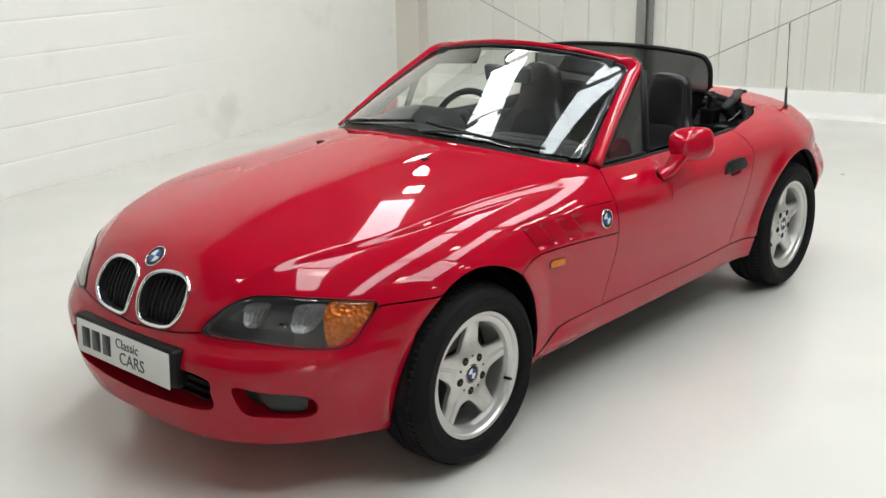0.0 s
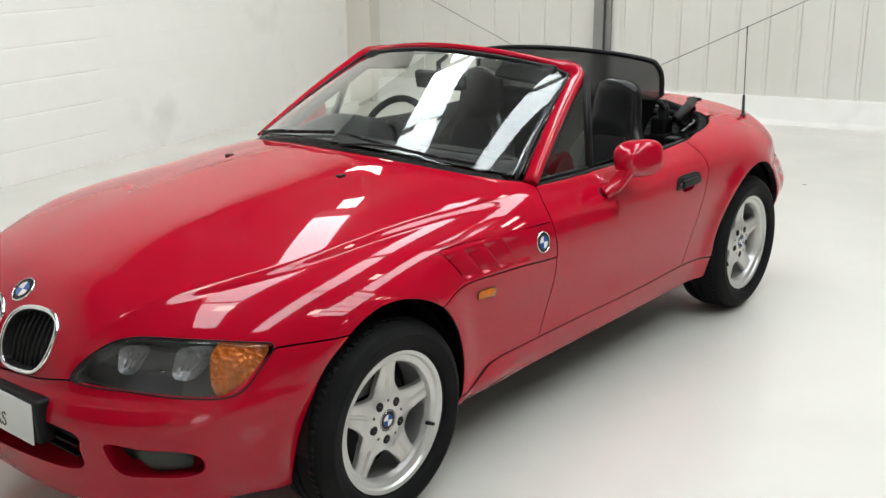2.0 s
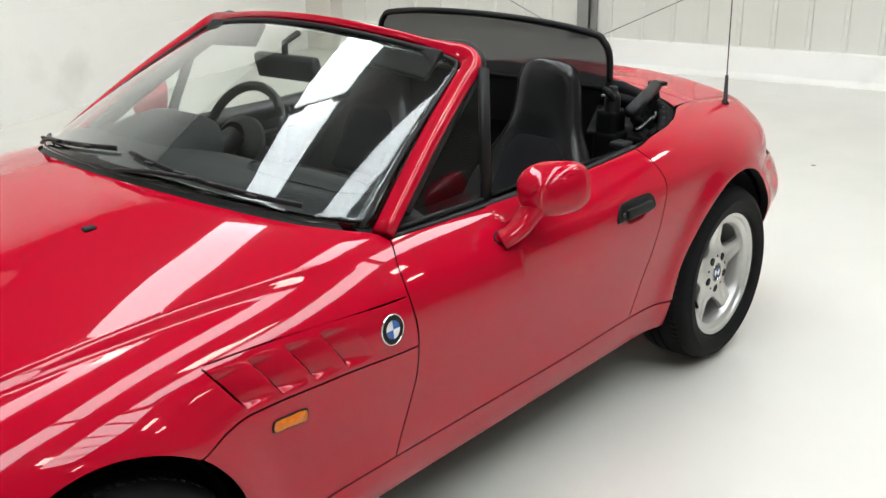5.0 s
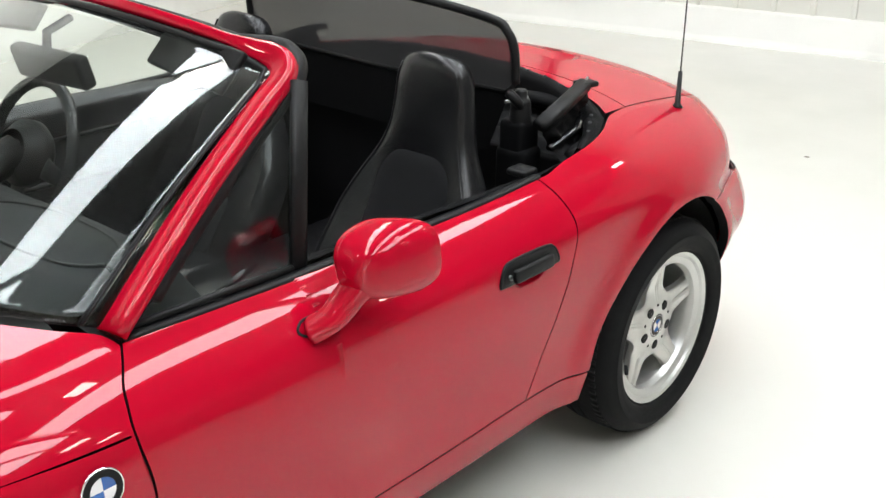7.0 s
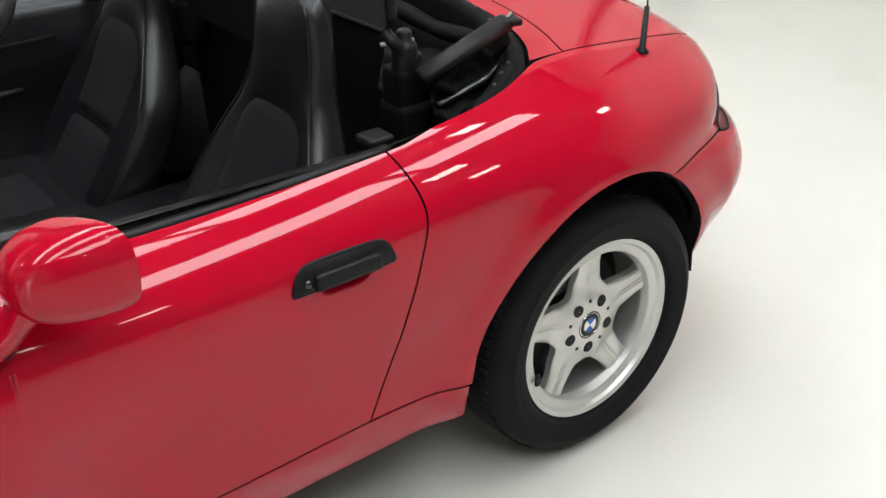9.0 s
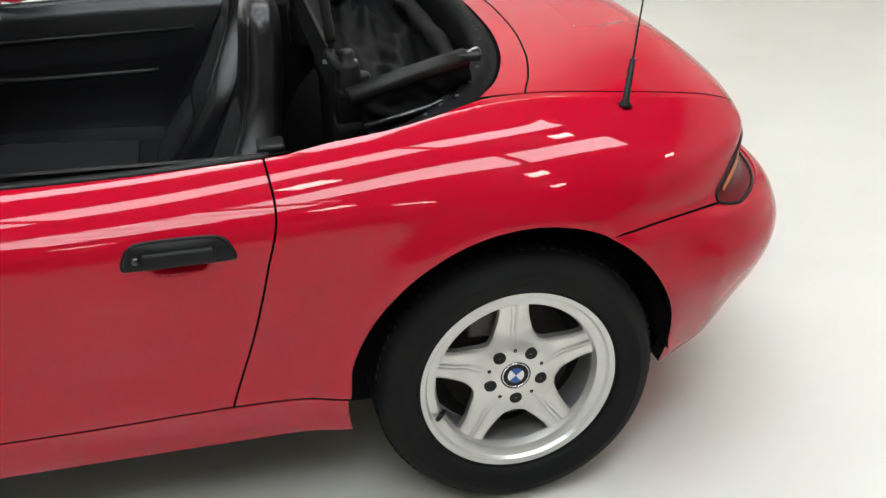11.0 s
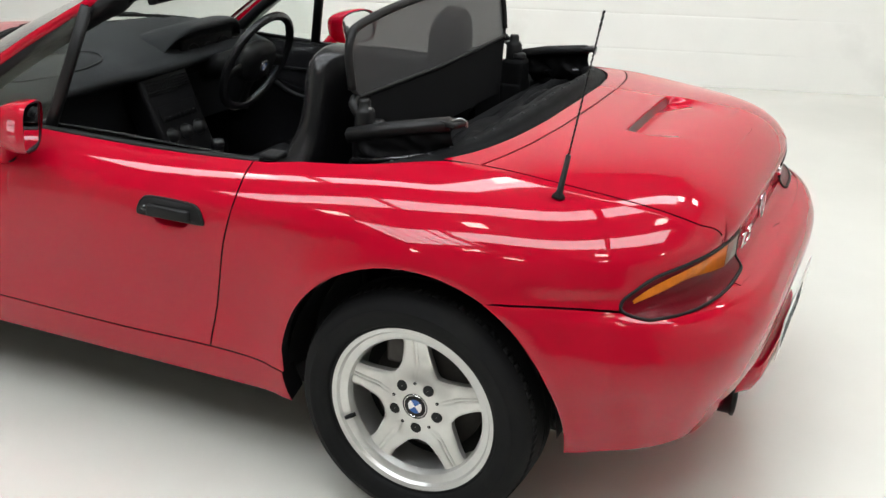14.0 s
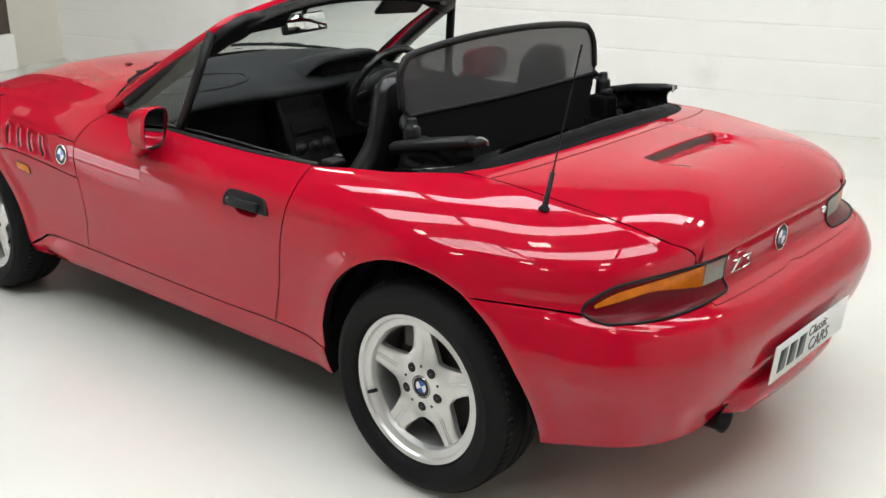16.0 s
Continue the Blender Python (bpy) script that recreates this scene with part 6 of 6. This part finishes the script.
    tube(bm, smooth_path([(-.80, belt_y, .78), (-.76, belt_y + .005 * s, .74), (-.66, belt_y + .012 * s, .60), (-.55, belt_y + .02 * s, .36)], 6), .023, 8, .12, up=(0, 1, 0))
    part("seat_belt", bm, BLACK, st, "black seat belt")


seat(1)
seat(-1)

# wind deflector between its two posts
net = bpy.data.materials.new("deflector_mesh")
net.use_nodes = True
nn, nl = net.node_tree.nodes, net.node_tree.links
tr, mx = nn.new("ShaderNodeBsdfTransparent"), nn.new("ShaderNodeMixShader")
nn["Principled BSDF"].inputs["Base Color"].default_value = (.035, .035, .037, 1)
nn["Principled BSDF"].inputs["Roughness"].default_value = .7
mx.inputs[0].default_value = .885
nl.new(tr.outputs[0], mx.inputs[1])
nl.new(nn["Principled BSDF"].outputs[0], mx.inputs[2])
nl.new(mx.outputs[0], nn["Material Output"].inputs["Surface"])
dx = lambda z: -.905 + .10 * (z - .98)
outline = smooth_path([(.52, 1.0, 0), (.520, 1.085, 0), (.500, 1.128, 0), (.455, 1.152, 0), (.25, 1.172, 0), (0, 1.178, 0), (-.25, 1.170, 0), (-.435, 1.150, 0), (-.480, 1.126, 0), (-.500, 1.083, 0), (-.50, 1.0, 0)], 6)
loop = [Vector((dx(p.y), p.x, p.y)) for p in outline]
bm = bmesh.new()
tube(bm, loop, .0115, 10)
deflector = part("wind_deflector", bm, BLACK, car, "black framed mesh wind deflector behind the seats")
bm = bmesh.new()
tube(bm, [loop[0], Vector((dx(.975), .49, .975)), Vector((dx(.968), 0, .966)), Vector((dx(.975), -.49, .975)), loop[-1]], .006, 8)
part("lower_bar", bm, BLACK, deflector)
bm = bmesh.new()
bm.faces.new([bm.verts.new(p) for p in loop + [Vector((dx(.975), -.49, .975)), Vector((dx(.966), 0, .966)), Vector((dx(.975), .49, .975))]])
part("upper_net", bm, net, deflector, "see-through grey mesh")
bm = bmesh.new()
q = [(.50, .972), (-.50, .972), (-.42, .80), (.42, .80)]
bm.faces.new([bm.verts.new((dx(z), y, z)) for y, z in q])
part("lower_net", bm, CARPET, deflector, "black lower mesh")
for s in (1, -1):
    bm = bmesh.new()
    lathe(bm, [(.001, .104), (.013, .104), (.016, .098), (.016, .082), (.023, .078), (.026, .07), (.028, .02)], 20, Matrix.Translation((-.935, s * .515, .875)) @ Matrix.Rotation(radians(90), 4, "X"))
    part("deflector_post", bm, BLACK, deflector, "black padded mounting post")
    bm = bmesh.new()
    box(bm, (-.985, s * .505 - .038, .79), (-.905, s * .505 + .038, .902), .018, 4)
    part("post_base", bm, HOODCLOTH, deflector, "black padded block under the post")
    bm = bmesh.new()
    lathe(bm, [(.001, .012), (.018, .011), (.022, .006), (.023, -.004)], 20, Matrix.Translation((-.962, s * .500, .912)) @ Matrix.Rotation(radians(90), 4, "X"))
    part("post_knob", bm, BLACK, deflector)
    bm = bmesh.new()
    tube(bm, smooth_path([(-.90, s * .50, .975), (-.905, s * .52, .96), (-.93, s * .525, .93)], 4), .013, 8)
    part("post_clamp", bm, BLACK, deflector)
    bm = bmesh.new()
    tube(bm, [(-.885, s * .505, .955), (-.955, s * .52, .955)], .005, 8)
    part("clamp_screw", bm, STEEL, deflector)
    bm = bmesh.new()
    box(bm, (-.985, s * .51 - .05, .70), (-.90, s * .51 + .045, .83), .02, 3)
    part("tower_cover", bm, HOODCLOTH, deflector)

# folded hood in its well
edge = [(float(well_x(y)), float(y)) for y in np.linspace(0, .590, 26)] + [(float(x), float(well_y(x)) - .004) for x in np.linspace(-1.185, -1.0, 14)]
rows = []
for k, (x, y) in enumerate(edge):
    a, b = edge[max(k - 1, 0)], edge[min(k + 1, len(edge) - 1)]
    t = Vector((b[0] - a[0], b[1] - a[1])).normalized() if k else Vector((0, 1))
    z0 = float(on_top(x, y)[2])
    go = max(0, (k - 22) / (len(edge) - 23))
    wide, drop = 1 - .45 * go, .034 * go
    wob = .0010 * math.sin(k * .9) + .0008 * math.sin(k * 1.7 + 1)
    lift = 1 + 1.1 * max(0, 1 - (y / .50) ** 2) if k < 26 else 1
    rows.append([Vector((x + t.y * d * wide, y - t.x * d * wide, z0 + h * (lift if h > .005 else 1) - drop * (h > -.03) + wob * (h > .005))) for d, h in ((.005, -.10), (.006, -.006), (.012, .004), (.020, .002), (.024, .009), (.040, .015), (.060, .014), (.070, .003), (.068, -.07))])
line = [[Vector((p.x, -p.y, p.z)) for p in r] for r in rows[:0:-1]] + rows
bm = bmesh.new()
grid = [[bm.verts.new(p) for p in r] for r in line]
for a, b in zip(grid, grid[1:]):
    for i in range(8):
        bm.faces.new((a[i], a[i + 1], b[i + 1], b[i]))
hood = part("folded_hood", bm, HOODCLOTH, car, "black canvas hood folded behind the seats")
for r in line[6:-6:3]:
    bm = bmesh.new()
    lathe(bm, [(.001, .003), (.0045, .002), (.005, -.002)], 10, Matrix.Translation(r[5].lerp(r[6], .35) + Vector((0, 0, .0008))) @ Matrix.Rotation(radians(90), 4, "X"))
    part("rivet", bm, TRIM_GREY, hood)
for off, drop, rad in ((.125, .030, .024),):
    bm = bmesh.new()
    pts = []
    for y in np.linspace(-.50, .50, 40):
        x0 = float(well_x(abs(y)))
        pts.append((x0 + off - .10 * (y / .5) ** 4, y, float(on_top(x0, y)[2]) - drop + .004 * math.sin(y * 23 + off * 40)))
    tube(bm, pts, [rad * (1 + .10 * math.sin(i * .8 + off * 50)) for i in range(40)], 12, .8)
    part("canvas_roll", bm, HOODCLOTH, hood, "rolled black canvas")
bm = bmesh.new()
rows = []
for i in range(40):
    t = i / 39
    row = []
    for k in range(60):
        y = -.60 + 1.2 * k / 59
        x = -.985 - (abs(float(well_x(min(.598, abs(y))))) - .075 - .985) * t
        fold = noise.noise(Vector((x * 18 + 4 * y * y, y * 4.0, 4.0))) + .5 * noise.noise(Vector((x * 34, y * 7.0, 1.0)))
        row.append(bm.verts.new((x, y, .795 + .035 * t + .050 * fold * math.sin(math.pi * min(1, t * 1.05)))))
    rows.append(row)
for a, b in zip(rows, rows[1:]):
    for i in range(59):
        bm.faces.new((a[i], a[i + 1], b[i + 1], b[i]))
part("canvas_fold", bm, HOODCLOTH, hood, "creased black canvas lying in the well")
for s in (1, -1):
    bm = frame_bar([Vector((-.925, s * .585, .900)), Vector((-1.04, s * .570, .926)), Vector((-1.185, s * .535, .948))], Vector((0, .3 * s, 1)), .040, .030, 12)
    part("hood_rail", bm, BLACK, hood, "black hood frame rail")
    bm = bmesh.new()
    rows = []
    rail = smooth_path([(-.94, s * .590, .890), (-1.04, s * .578, .912), (-1.19, s * .540, .932)], 12)
    for k in range(13):
        t = k / 12
        row = []
        for p in rail:
            foot = Vector((p.x - .03, s * (float(well_y(p.x)) - .030), .78))
            q = p.lerp(foot, t)
            fold = .034 * noise.noise(Vector((p.x * 26 + t * 3, t * 3.5, s))) * math.sin(math.pi * min(1, t + .12))
            row.append(bm.verts.new((q.x, q.y - s * (fold + .030 * math.sin(math.pi * t)), q.z)))
        rows.append(row)
    for a, b in zip(rows, rows[1:]):
        for i in range(len(a) - 1):
            bm.faces.new((a[i], a[i + 1], b[i + 1], b[i]))
    part("canvas_side", bm, HOODCLOTH, hood, "creased black canvas hanging below the rail")
    bm = bmesh.new()
    box(bm, (-.030, -.024, -.009), (.022, .024, .006), .005, 2, Matrix.Translation((-1.188, s * .534, .952)) @ Matrix.Rotation(radians(-14 * s), 4, "Z"))
    part("catch_cover", bm, BLACK, hood, "black plastic catch cover")
    bm = frame_bar([Vector((-.95, s * .60, .84)), Vector((-1.08, s * .59, .862)), Vector((-1.20, s * .53, .88))], Vector((0, 0, 1)), .022, .014, 8)
    part("hood_link", bm, GLOSS_BLACK, hood)
    bm = bmesh.new()
    tube(bm, smooth_path([(-1.175, s * .535, .946), (-1.205, s * .530, .962), (-1.220, s * .518, .954), (-1.220, s * .512, .940)], 5), .0034, 8)
    part("latch_hook", bm, STEEL, hood, "metal latch hook")
    bm = bmesh.new()
    pts = smooth_path([(-1.0, s * .63, .80), (-1.10, s * .612, .822), (-1.18, s * .575, .845), (-1.23, s * .51, .865), (-1.25, s * .43, .875)], 6)
    tube(bm, pts, [.022 + .002 * math.sin(i * .9) for i in range(len(pts))], 10, 1.2)
    part("canvas_fold", bm, HOODCLOTH, hood)
